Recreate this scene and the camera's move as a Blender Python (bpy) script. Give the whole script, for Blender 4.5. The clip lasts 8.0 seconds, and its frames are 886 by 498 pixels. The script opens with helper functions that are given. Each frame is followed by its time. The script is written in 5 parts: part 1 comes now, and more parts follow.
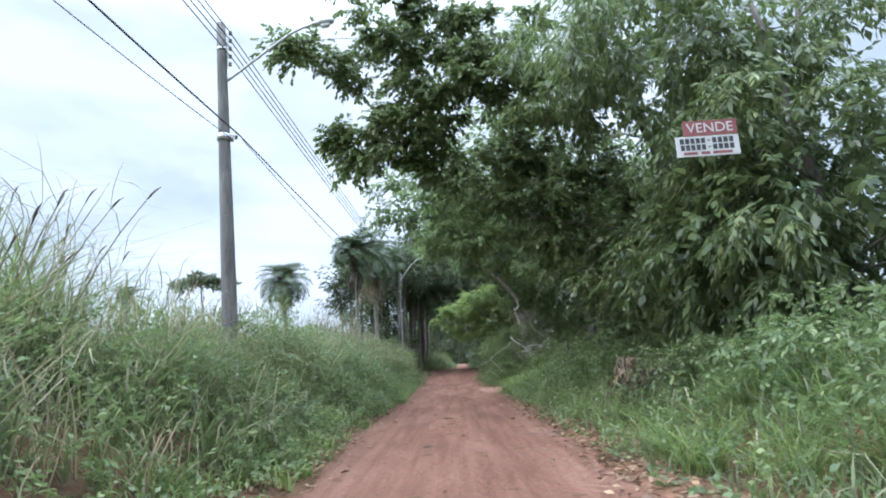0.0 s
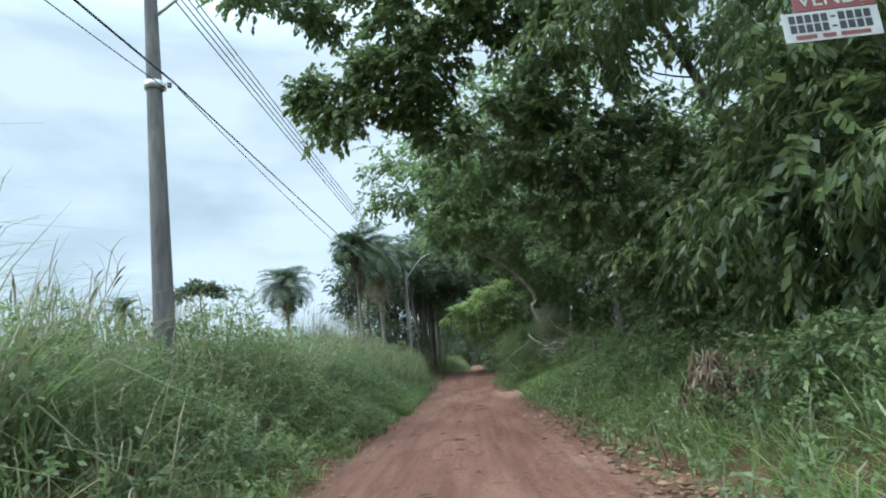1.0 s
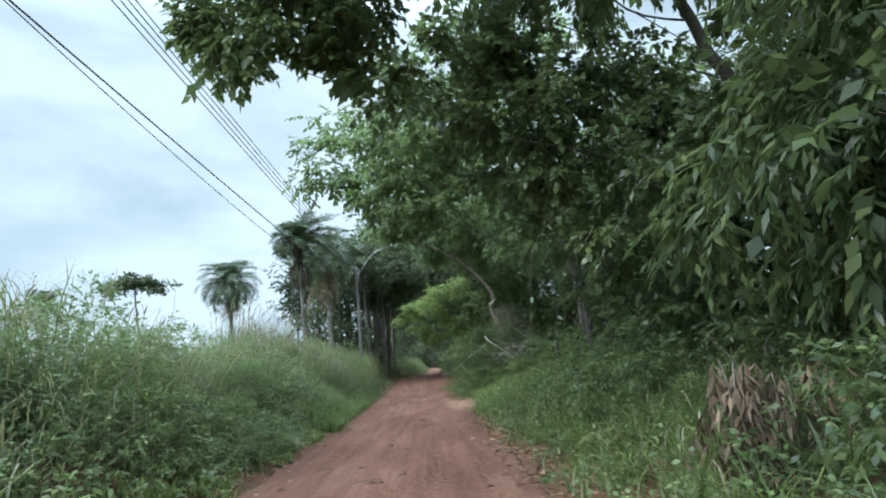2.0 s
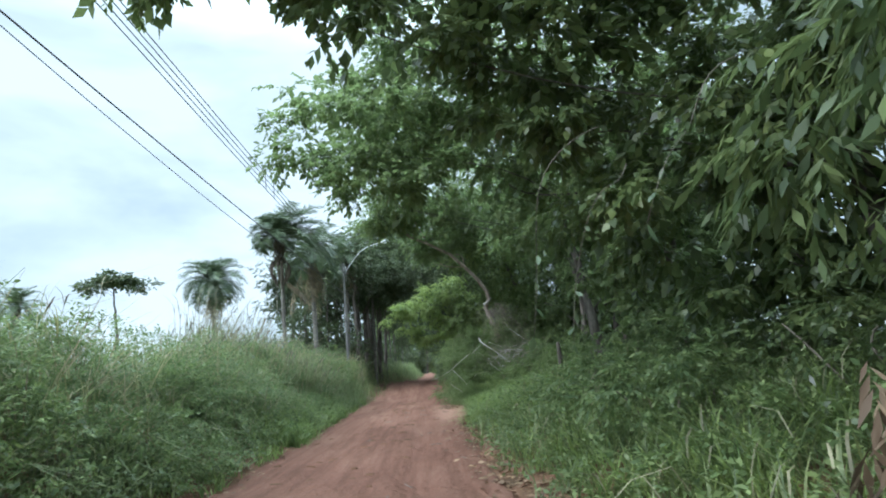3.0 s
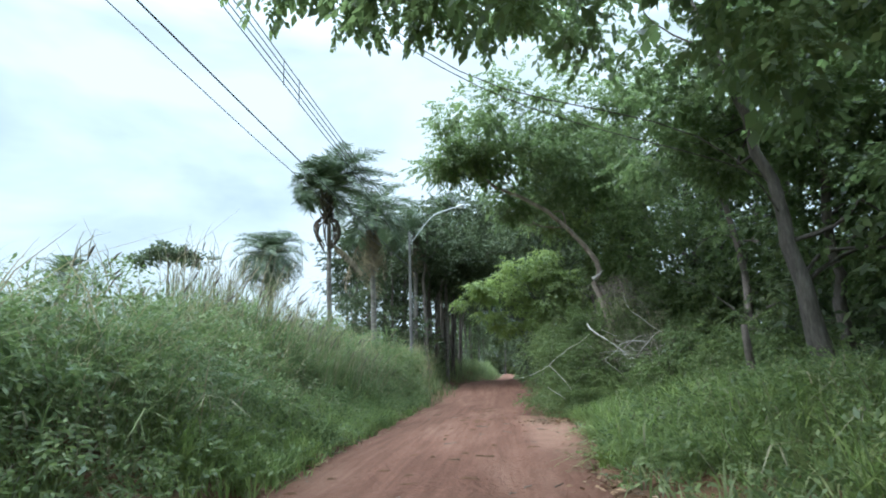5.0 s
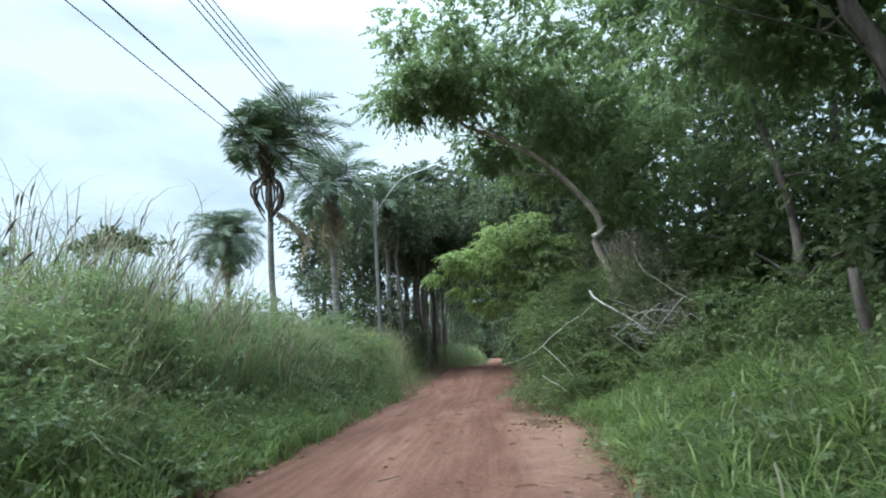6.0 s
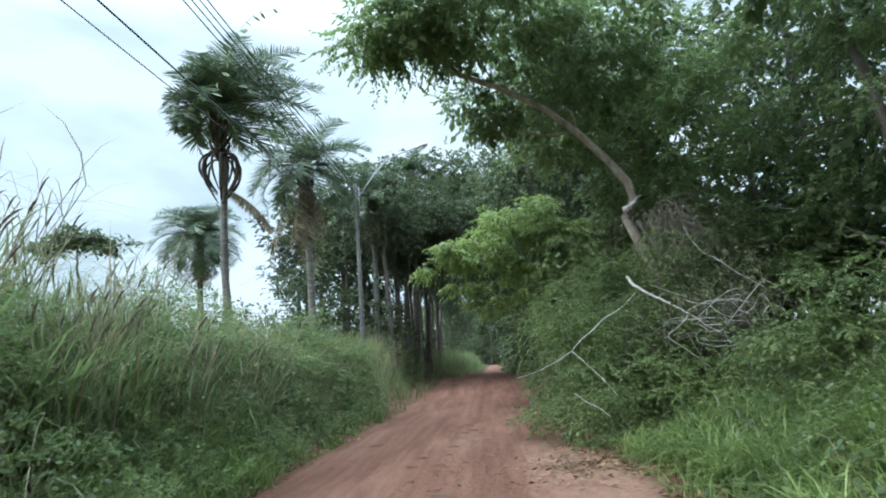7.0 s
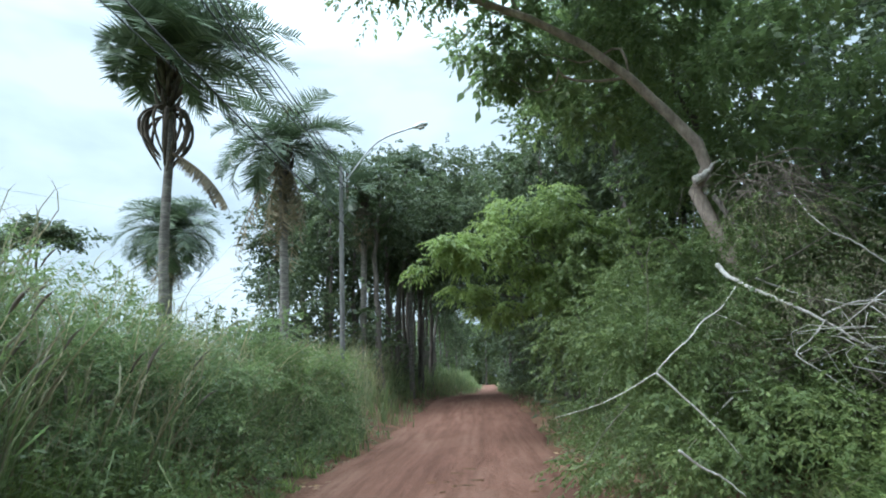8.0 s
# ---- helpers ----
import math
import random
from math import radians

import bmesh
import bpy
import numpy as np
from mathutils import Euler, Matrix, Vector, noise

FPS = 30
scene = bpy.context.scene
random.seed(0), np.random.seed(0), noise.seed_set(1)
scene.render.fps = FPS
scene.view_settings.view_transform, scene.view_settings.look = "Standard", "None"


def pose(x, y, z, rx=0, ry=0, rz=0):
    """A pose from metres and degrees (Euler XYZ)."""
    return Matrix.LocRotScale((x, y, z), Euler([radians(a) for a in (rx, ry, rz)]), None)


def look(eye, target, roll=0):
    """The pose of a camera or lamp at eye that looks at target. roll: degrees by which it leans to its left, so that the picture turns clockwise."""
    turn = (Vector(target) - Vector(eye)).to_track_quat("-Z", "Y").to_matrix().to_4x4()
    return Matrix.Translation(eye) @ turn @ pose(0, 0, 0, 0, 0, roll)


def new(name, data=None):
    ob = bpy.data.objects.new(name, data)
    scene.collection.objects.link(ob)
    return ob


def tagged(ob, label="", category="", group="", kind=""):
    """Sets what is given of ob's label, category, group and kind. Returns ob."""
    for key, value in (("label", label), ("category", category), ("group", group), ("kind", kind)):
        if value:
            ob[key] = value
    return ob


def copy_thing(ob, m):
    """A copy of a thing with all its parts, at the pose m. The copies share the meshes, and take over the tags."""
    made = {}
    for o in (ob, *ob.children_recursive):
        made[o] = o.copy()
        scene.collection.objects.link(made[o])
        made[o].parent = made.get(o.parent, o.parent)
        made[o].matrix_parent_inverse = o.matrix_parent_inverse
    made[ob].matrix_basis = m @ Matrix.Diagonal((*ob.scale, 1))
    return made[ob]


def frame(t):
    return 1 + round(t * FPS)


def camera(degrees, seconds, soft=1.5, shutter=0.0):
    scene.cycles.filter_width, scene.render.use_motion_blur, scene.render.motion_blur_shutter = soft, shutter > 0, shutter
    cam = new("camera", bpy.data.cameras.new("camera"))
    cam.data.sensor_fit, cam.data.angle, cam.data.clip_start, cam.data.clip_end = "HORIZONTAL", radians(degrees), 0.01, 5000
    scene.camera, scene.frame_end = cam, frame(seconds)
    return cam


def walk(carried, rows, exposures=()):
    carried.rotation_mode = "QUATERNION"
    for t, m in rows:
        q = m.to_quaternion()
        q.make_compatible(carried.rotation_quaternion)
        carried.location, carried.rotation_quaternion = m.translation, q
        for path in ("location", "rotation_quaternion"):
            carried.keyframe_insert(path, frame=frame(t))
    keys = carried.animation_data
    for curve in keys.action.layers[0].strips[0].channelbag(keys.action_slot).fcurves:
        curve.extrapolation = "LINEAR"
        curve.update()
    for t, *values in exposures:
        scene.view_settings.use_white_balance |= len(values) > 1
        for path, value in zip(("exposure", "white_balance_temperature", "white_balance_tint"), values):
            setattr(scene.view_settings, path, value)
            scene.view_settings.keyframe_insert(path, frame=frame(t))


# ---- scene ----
cam = camera(73.2, 8.0, soft=1.9, shutter=0.05)
PATH = [
    (0, (0.068, 5.136, 1.288), (0.06, 7.099, 1.67), -3.8),
    (0.5, (0.09, 6.847, 1.317), (0.047, 8.808, 1.706), -5.5),
    (1, (0.178, 8.406, 1.324), (0.136, 10.366, 1.717), -5.9),
    (1.5, (0.368, 10.04, 1.332), (0.39, 12.001, 1.727), -5.3),
    (1.7, (0.498, 10.607, 1.469), (0.549, 12.569, 1.855), -5.4),
    (2.8, (1.031, 13.201, 1.334), (1.144, 15.159, 1.729), -5.0),
    (3, (1.039, 13.77, 1.381), (1.13, 15.727, 1.783), -4.9),
    (3.5, (1.02, 16.067, 1.208), (1.04, 18.016, 1.658), -3.3),
    (4, (0.916, 17.86, 1.198), (0.868, 19.806, 1.657), -2.2),
    (4.4, (0.762, 19.216, 1.232), (0.656, 21.163, 1.677), -1.6),
    (4.5, (0.791, 19.503, 1.23), (0.664, 21.449, 1.672), -1.4),
    (4.7, (0.777, 20.205, 1.212), (0.615, 22.151, 1.645), -1.1),
    (5.8, (1.005, 24.977, 1.222), (0.848, 26.934, 1.602), -3.4),
    (6, (1.043, 25.838, 1.24), (0.911, 27.799, 1.613), -3.8),
    (6.2, (0.992, 26.592, 1.173), (0.881, 28.553, 1.55), -4.1),
    (6.5, (0.971, 27.777, 1.214), (0.875, 29.74, 1.584), -4.1),
    (7, (0.889, 29.49, 1.325), (0.773, 31.448, 1.719), -4.5),
    (7.5, (0.759, 31.291, 1.371), (0.623, 33.241, 1.794), -4.2),
    (8, (0.575, 33.065, 1.402), (0.475, 35.011, 1.851), -2.6),
]
EXPOSURES = [(0.0, 1.14, 5500, 18), (0.3, 1.02, 5460, 13), (0.6, 0.92, 5480, 10), (1.0, 0.84, 5480, 8), (2.4, 1.00, 5480, 8), (3.0, 1.10, 5480, 8), (3.5, 1.12, 5480, 8), (4.5, 1.16, 5480, 8), (6.0, 1.10, 5480, 8), (8.0, 1.10, 5480, 8)]
walk(cam, [(t, look(eye, target, roll)) for t, eye, target, roll in PATH], EXPOSURES)

# ---- world and sun: a bright overcast day ----
SUN_ELEV, SUN_AZ = 38.0, -112.0
world = bpy.data.worlds.new("overcast_sky")
scene.world = world
world.use_nodes = True
wn, wl = world.node_tree.nodes, world.node_tree.links
wn.clear()
w_out = wn.new("ShaderNodeOutputWorld")
w_bg = wn.new("ShaderNodeBackground")
w_sky = wn.new("ShaderNodeTexSky")
w_sky.sky_type = "NISHITA"
w_sky.sun_disc = False
w_sky.sun_elevation = radians(SUN_ELEV)
w_sky.sun_rotation = radians(SUN_AZ)
w_co = wn.new("ShaderNodeTexCoord")
w_map = wn.new("ShaderNodeMapping")
w_map.inputs["Scale"].default_value = (1.0, 1.0, 2.6)
w_no = wn.new("ShaderNodeTexNoise")
w_no.inputs["Scale"].default_value = 2.3
w_no.inputs["Detail"].default_value = 5.0
w_no.inputs["Roughness"].default_value = 0.48
w_no.inputs["Distortion"].default_value = 0.25
w_ra = wn.new("ShaderNodeValToRGB")
w_ra.color_ramp.elements[0].position = 0.37
w_ra.color_ramp.elements[0].color = (0.60, 0.695, 0.70, 1)
w_ra.color_ramp.elements[1].position = 0.56
w_ra.color_ramp.elements[1].color = (0.91, 1.0, 0.995, 1)
w_gain = wn.new("ShaderNodeVectorMath")
w_gain.operation = "SCALE"
w_mix = wn.new("ShaderNodeMix")
w_mix.data_type = "RGBA"
w_mix.inputs[0].default_value = 0.93
wl.new(w_co.outputs["Generated"], w_map.inputs["Vector"])
wl.new(w_map.outputs["Vector"], w_no.inputs["Vector"])
wl.new(w_no.outputs["Fac"], w_ra.inputs["Fac"])
w_sep = wn.new("ShaderNodeSeparateXYZ")
w_lift = wn.new("ShaderNodeMapRange")
w_lift.inputs["From Min"].default_value = 0.50
w_lift.inputs["From Max"].default_value = 1.0
w_lift.inputs["To Min"].default_value = 5.4
w_lift.inputs["To Max"].default_value = 42.0
wl.new(w_co.outputs["Generated"], w_sep.inputs["Vector"])
wl.new(w_sep.outputs["Z"], w_lift.inputs["Value"])
wl.new(w_lift.outputs["Result"], w_gain.inputs["Scale"])
wl.new(w_ra.outputs["Color"], w_gain.inputs[0])
wl.new(w_sky.outputs["Color"], w_mix.inputs[6])
wl.new(w_gain.outputs["Vector"], w_mix.inputs[7])
wl.new(w_mix.outputs[2], w_bg.inputs["Color"])
w_bg.inputs["Strength"].default_value = 0.1
wl.new(w_bg.outputs["Background"], w_out.inputs["Surface"])

sun = new("sun", bpy.data.lights.new("sun", "SUN"))
sun.data.energy = 1.5
sun.data.angle = radians(20)
sun.data.color = (1.0, 0.965, 0.90)
sun.matrix_world = look((math.sin(radians(SUN_AZ)) * 40, math.cos(radians(SUN_AZ)) * 40, 40 * math.tan(radians(SUN_ELEV))), (0, 0, 0))


# ---- materials ----
def material(name, rough=0.8, spec=0.3):
    m = bpy.data.materials.new(name)
    m.use_nodes = True
    n, l = m.node_tree.nodes, m.node_tree.links
    b = n["Principled BSDF"]
    b.inputs["Roughness"].default_value = rough
    b.inputs["Specular IOR Level"].default_value = spec
    return m, n, l, b


def noise_ramp(n, l, scale, stops, detail=5.0, rough=0.6, stretch=(1, 1, 1), coords="Object"):
    co = n.new("ShaderNodeTexCoord")
    mp = n.new("ShaderNodeMapping")
    mp.inputs["Scale"].default_value = stretch
    no = n.new("ShaderNodeTexNoise")
    no.inputs["Scale"].default_value = scale
    no.inputs["Detail"].default_value = detail
    no.inputs["Roughness"].default_value = rough
    ra = n.new("ShaderNodeValToRGB")
    el = ra.color_ramp.elements
    while len(el) < len(stops):
        el.new(0.5)
    for e, (p, c) in zip(el, stops):
        e.position, e.color = p, (*c, 1)
    l.new(co.outputs[coords], mp.inputs["Vector"])
    l.new(mp.outputs["Vector"], no.inputs["Vector"])
    l.new(no.outputs["Fac"], ra.inputs["Fac"])
    return no, ra


def mix_colour(n, l, a, b, fac, kind="MIX"):
    mx = n.new("ShaderNodeMix")
    mx.data_type, mx.blend_type = "RGBA", kind
    if isinstance(fac, float):
        mx.inputs[0].default_value = fac
    else:
        l.new(fac, mx.inputs[0])
    l.new(a, mx.inputs[6])
    l.new(b, mx.inputs[7])
    return mx.outputs[2]


def add_bump(n, l, b, height, strength, distance):
    bu = n.new("ShaderNodeBump")
    bu.inputs["Strength"].default_value = strength
    bu.inputs["Distance"].default_value = distance
    l.new(height, bu.inputs["Height"])
    l.new(bu.outputs["Normal"], b.inputs["Normal"])


def leaf_material(name, dark, mid, light, through_colour, gloss=0.42, thin=0.3, patch=0.35):
    """Leaves differ one from the next, and in patches over the plant."""
    m, n, l, b = material(name, gloss, 0.35)
    geo = n.new("ShaderNodeNewGeometry")
    ra = n.new("ShaderNodeValToRGB")
    el = ra.color_ramp.elements
    el.new(0.5)
    for e, (p, c) in zip(el, ((0.05, dark), (0.55, mid), (0.98, light))):
        e.position, e.color = p, (*c, 1)
    l.new(geo.outputs["Random Per Island"], ra.inputs["Fac"])
    no, ra2 = noise_ramp(n, l, patch, ((0.33, (0.52, 0.56, 0.53)), (0.67, (1.32, 1.26, 1.02))), 3.0)
    col = mix_colour(n, l, ra.outputs["Color"], ra2.outputs["Color"], 1.0, "MULTIPLY")
    l.new(col, b.inputs["Base Color"])
    tr = n.new("ShaderNodeBsdfTranslucent")
    tr.inputs["Color"].default_value = (*through_colour, 1)
    sh = n.new("ShaderNodeMixShader")
    sh.inputs["Fac"].default_value = thin
    l.new(b.outputs["BSDF"], sh.inputs[1])
    l.new(tr.outputs["BSDF"], sh.inputs[2])
    l.new(sh.outputs["Shader"], n["Material Output"].inputs["Surface"])
    return m


def plain_material(name, stops, scale, rough=0.8, spec=0.3, metal=0.0, bump=0.3, distance=0.01, stretch=(1, 1, 1), fine=None):
    m, n, l, b = material(name, rough, spec)
    no, ra = noise_ramp(n, l, scale, stops, stretch=stretch)
    b.inputs["Metallic"].default_value = metal
    col = ra.outputs["Color"]
    if fine:
        no2, ra2 = noise_ramp(n, l, fine, ((0.3, (0.7, 0.7, 0.7)), (0.7, (1.25, 1.25, 1.25))), stretch=stretch)
        col = mix_colour(n, l, col, ra2.outputs["Color"], 1.0, "MULTIPLY")
        no = no2
    l.new(col, b.inputs["Base Color"])
    if bump:
        add_bump(n, l, b, no.outputs["Fac"], bump, distance)
    return m


def dirt_material():
    m, n, l, b = material("red_dirt", 0.93, 0.15)
    _, broad = noise_ramp(n, l, 0.55, ((0.3, (0.130, 0.064, 0.044)), (0.5, (0.182, 0.093, 0.064)), (0.72, (0.248, 0.140, 0.100))), 6.0, 0.62, (1.6, 0.35, 1))
    fine, tone = noise_ramp(n, l, 26.0, ((0.3, (0.74, 0.72, 0.70)), (0.7, (1.18, 1.18, 1.18))), 6.0, 0.7)
    streak, lines = noise_ramp(n, l, 3.0, ((0.38, (0.76, 0.72, 0.70)), (0.58, (1.05, 1.05, 1.05))), 5.0, 0.6, (2.2, 0.10, 1))
    c = mix_colour(n, l, broad.outputs["Color"], tone.outputs["Color"], 1.0, "MULTIPLY")
    c = mix_colour(n, l, c, lines.outputs["Color"], 0.8, "MULTIPLY")
    co = n.new("ShaderNodeTexCoord")
    sep = n.new("ShaderNodeSeparateXYZ")
    l.new(co.outputs["Object"], sep.inputs["Vector"])
    edge, _ = noise_ramp(n, l, 1.2, ((0.3, (0, 0, 0)), (0.7, (1, 1, 1))), 4.0)
    masks = []
    for axis, lo, hi in (("X", 1.05, 1.55), ("Y", 29.0, 33.0), ("Y", 41.0, 39.0)):
        r = n.new("ShaderNodeMapRange")
        r.interpolation_type = "SMOOTHSTEP"
        r.inputs["From Min"].default_value, r.inputs["From Max"].default_value = lo, hi
        l.new(sep.outputs[axis], r.inputs["Value"])
        masks.append(r.outputs["Result"])
    masks.append(edge.outputs["Fac"])
    fac = masks[0]
    for other in masks[1:]:
        mu = n.new("ShaderNodeMath")
        mu.operation = "MULTIPLY"
        l.new(fac, mu.inputs[0])
        l.new(other, mu.inputs[1])
        fac = mu.outputs["Value"]
    up = n.new("ShaderNodeMath")
    up.operation, up.use_clamp = "MULTIPLY", True
    up.inputs[1].default_value = 1.5
    l.new(fac, up.inputs[0])
    pale = n.new("ShaderNodeRGB")
    pale.outputs[0].default_value = (0.31, 0.18, 0.13, 1)
    c = mix_colour(n, l, c, mix_colour(n, l, pale.outputs[0], tone.outputs["Color"], 1.0, "MULTIPLY"), up.outputs["Value"])
    vor = n.new("ShaderNodeTexVoronoi")
    vor.inputs["Scale"].default_value = 9.0
    l.new(co.outputs["Object"], vor.inputs["Vector"])
    ma = n.new("ShaderNodeMath")
    ma.operation = "ADD"
    l.new(fine.outputs["Fac"], ma.inputs[0])
    l.new(vor.outputs["Distance"], ma.inputs[1])
    l.new(c, b.inputs["Base Color"])
    add_bump(n, l, b, ma.outputs["Value"], 0.8, 0.05)
    return m


MAT_DIRT = dirt_material()
def soil_material():
    """Reddish earth and litter by the road, rough pasture in the fields."""
    m, n, l, b = material("earth_and_pasture", 0.95, 0.1)
    _, earth = noise_ramp(n, l, 1.3, ((0.3, (0.075, 0.055, 0.035)), (0.5, (0.13, 0.075, 0.045)), (0.7, (0.20, 0.105, 0.065))))
    _, field = noise_ramp(n, l, 0.5, ((0.3, (0.06, 0.085, 0.032)), (0.5, (0.10, 0.125, 0.05)), (0.7, (0.17, 0.16, 0.08))))
    fine, tone = noise_ramp(n, l, 17.0, ((0.3, (0.65, 0.65, 0.65)), (0.7, (1.25, 1.25, 1.25))))
    co = n.new("ShaderNodeTexCoord")
    sep = n.new("ShaderNodeSeparateXYZ")
    away = n.new("ShaderNodeMath")
    away.operation = "ABSOLUTE"
    rng = n.new("ShaderNodeMapRange")
    rng.inputs["From Min"].default_value, rng.inputs["From Max"].default_value = 3.5, 6.5
    l.new(co.outputs["Object"], sep.inputs["Vector"])
    l.new(sep.outputs["X"], away.inputs[0])
    l.new(away.outputs["Value"], rng.inputs["Value"])
    c = mix_colour(n, l, earth.outputs["Color"], field.outputs["Color"], rng.outputs["Result"])
    l.new(mix_colour(n, l, c, tone.outputs["Color"], 1.0, "MULTIPLY"), b.inputs["Base Color"])
    add_bump(n, l, b, fine.outputs["Fac"], 0.6, 0.05)
    return m


MAT_SOIL = soil_material()
MAT_GRASS = leaf_material("fresh_grass", (0.078, 0.106, 0.052), (0.135, 0.170, 0.084), (0.255, 0.278, 0.150), (0.18, 0.25, 0.09), 0.5, 0.38, 0.5)
MAT_LUSH = leaf_material("lush_bright_grass", (0.080, 0.128, 0.046), (0.170, 0.240, 0.082), (0.32, 0.38, 0.155), (0.25, 0.335, 0.10), 0.45, 0.40, 0.8)
MAT_DRYGRASS = leaf_material("dry_grass", (0.20, 0.17, 0.12), (0.32, 0.28, 0.20), (0.45, 0.40, 0.30), (0.33, 0.29, 0.19), 0.7, 0.3, 0.6)
MAT_SEED = leaf_material("seeding_grass", (0.15, 0.15, 0.075), (0.235, 0.230, 0.120), (0.35, 0.335, 0.20), (0.27, 0.27, 0.12), 0.65, 0.36, 0.9)
MAT_CANE = leaf_material("dry_cane_leaf", (0.14, 0.13, 0.095), (0.21, 0.20, 0.145), (0.33, 0.31, 0.235), (0.25, 0.24, 0.15), 0.6, 0.3, 0.8)
MAT_SHOOT = leaf_material("shoot_leaf", (0.070, 0.105, 0.060), (0.105, 0.145, 0.085), (0.155, 0.195, 0.12), (0.15, 0.21, 0.09), 0.35, 0.3, 1.5)
MAT_HERB = leaf_material("herb_leaf", (0.076, 0.114, 0.054), (0.130, 0.180, 0.082), (0.215, 0.265, 0.122), (0.20, 0.28, 0.10), 0.42, 0.38, 0.7)
MAT_LEAF = leaf_material("tree_leaf", (0.064, 0.096, 0.045), (0.110, 0.152, 0.070), (0.185, 0.230, 0.105), (0.22, 0.30, 0.115), 0.40, 0.45, 0.35)
MAT_DROOP = leaf_material("drooping_leaf", (0.050, 0.076, 0.036), (0.090, 0.126, 0.056), (0.175, 0.215, 0.092), (0.19, 0.25, 0.09), 0.36, 0.36, 0.4)
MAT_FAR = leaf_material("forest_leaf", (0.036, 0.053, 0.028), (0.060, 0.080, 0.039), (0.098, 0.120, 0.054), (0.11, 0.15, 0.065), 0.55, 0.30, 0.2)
MAT_BRIGHT = leaf_material("light_green_leaf", (0.108, 0.158, 0.050), (0.172, 0.236, 0.072), (0.262, 0.325, 0.108), (0.28, 0.37, 0.10), 0.45, 0.40, 0.5)
MAT_FINE = leaf_material("fine_leaf", (0.085, 0.122, 0.050), (0.135, 0.182, 0.074), (0.205, 0.255, 0.105), (0.20, 0.27, 0.09), 0.5, 0.38, 0.6)
MAT_PALM = leaf_material("palm_leaflet", (0.050, 0.076, 0.050), (0.085, 0.118, 0.075), (0.160, 0.200, 0.135), (0.12, 0.165, 0.085), 0.34, 0.22, 0.6)
MAT_PALM_DRY = leaf_material("dead_palm_leaflet", (0.14, 0.115, 0.085), (0.22, 0.18, 0.135), (0.31, 0.265, 0.205), (0.22, 0.18, 0.12), 0.75, 0.2, 0.8)
MAT_DEADLEAF = leaf_material("dead_leaf", (0.115, 0.070, 0.048), (0.21, 0.130, 0.088), (0.34, 0.235, 0.165), (0.2, 0.12, 0.07), 0.7, 0.15, 1.0)
MAT_WITHERED = leaf_material("withered_leaf", (0.075, 0.050, 0.036), (0.135, 0.092, 0.066), (0.22, 0.160, 0.118), (0.13, 0.085, 0.05), 0.75, 0.12, 1.0)
MAT_BARK = plain_material("bark", ((0.3, (0.070, 0.060, 0.052)), (0.55, (0.128, 0.112, 0.098)), (0.75, (0.20, 0.18, 0.16))), 5.0, 0.9, 0.15, bump=0.7, distance=0.03, stretch=(1, 1, 0.25), fine=24.0)
MAT_BARK_PALE = plain_material("pale_bark", ((0.3, (0.150, 0.120, 0.096)), (0.55, (0.260, 0.212, 0.176)), (0.75, (0.40, 0.335, 0.285))), 4.0, 0.85, 0.2, bump=0.5, distance=0.02, stretch=(1, 1, 0.5), fine=20.0)
MAT_DEADWOOD = plain_material("bleached_dead_wood", ((0.3, (0.36, 0.33, 0.30)), (0.6, (0.56, 0.53, 0.49)), (0.8, (0.68, 0.66, 0.62))), 6.0, 0.85, 0.15, bump=0.3, distance=0.01, fine=30.0)
MAT_TWIG = plain_material("grey_twig", ((0.3, (0.095, 0.080, 0.063)), (0.6, (0.165, 0.142, 0.116)), (0.8, (0.26, 0.23, 0.195))), 4.0, 0.9, 0.1, bump=0)
MAT_SHEATH = plain_material("dead_leaf_sheath", ((0.3, (0.060, 0.050, 0.040)), (0.55, (0.105, 0.088, 0.070)), (0.75, (0.17, 0.145, 0.12))), 5.0, 0.85, 0.15, bump=0.3, distance=0.01, stretch=(1, 1, 0.3), fine=30.0)
MAT_PALMTRUNK = plain_material("palm_trunk_bark", ((0.3, (0.095, 0.086, 0.075)), (0.55, (0.165, 0.152, 0.135)), (0.75, (0.24, 0.225, 0.20))), 3.0, 0.9, 0.15, bump=0.8, distance=0.03, stretch=(1, 1, 5.0), fine=12.0)
MAT_CONCRETE = plain_material("weathered_concrete", ((0.3, (0.105, 0.10, 0.096)), (0.55, (0.150, 0.145, 0.138)), (0.75, (0.205, 0.20, 0.19))), 2.2, 0.9, 0.2, bump=0.3, distance=0.008, stretch=(1, 1, 0.2), fine=14.0)
MAT_STEEL = plain_material("galvanised_steel", ((0.3, (0.36, 0.37, 0.37)), (0.7, (0.50, 0.51, 0.51))), 6.0, 0.5, 0.4, 0.6, bump=0)
MAT_WIRE = plain_material("black_cable", ((0.3, (0.022, 0.022, 0.023)), (0.7, (0.05, 0.05, 0.052))), 8.0, 0.6, 0.3, bump=0)
MAT_CERAMIC = plain_material("glazed_insulator", ((0.3, (0.10, 0.075, 0.06)), (0.7, (0.16, 0.12, 0.10))), 8.0, 0.25, 0.5, bump=0)
# sign board and red are dulled in colour, as through dusty glass
MAT_WHITE = plain_material("white_sign_board", ((0.3, (0.40, 0.40, 0.39)), (0.7, (0.54, 0.54, 0.52))), 5.0, 0.55, 0.3, bump=0)
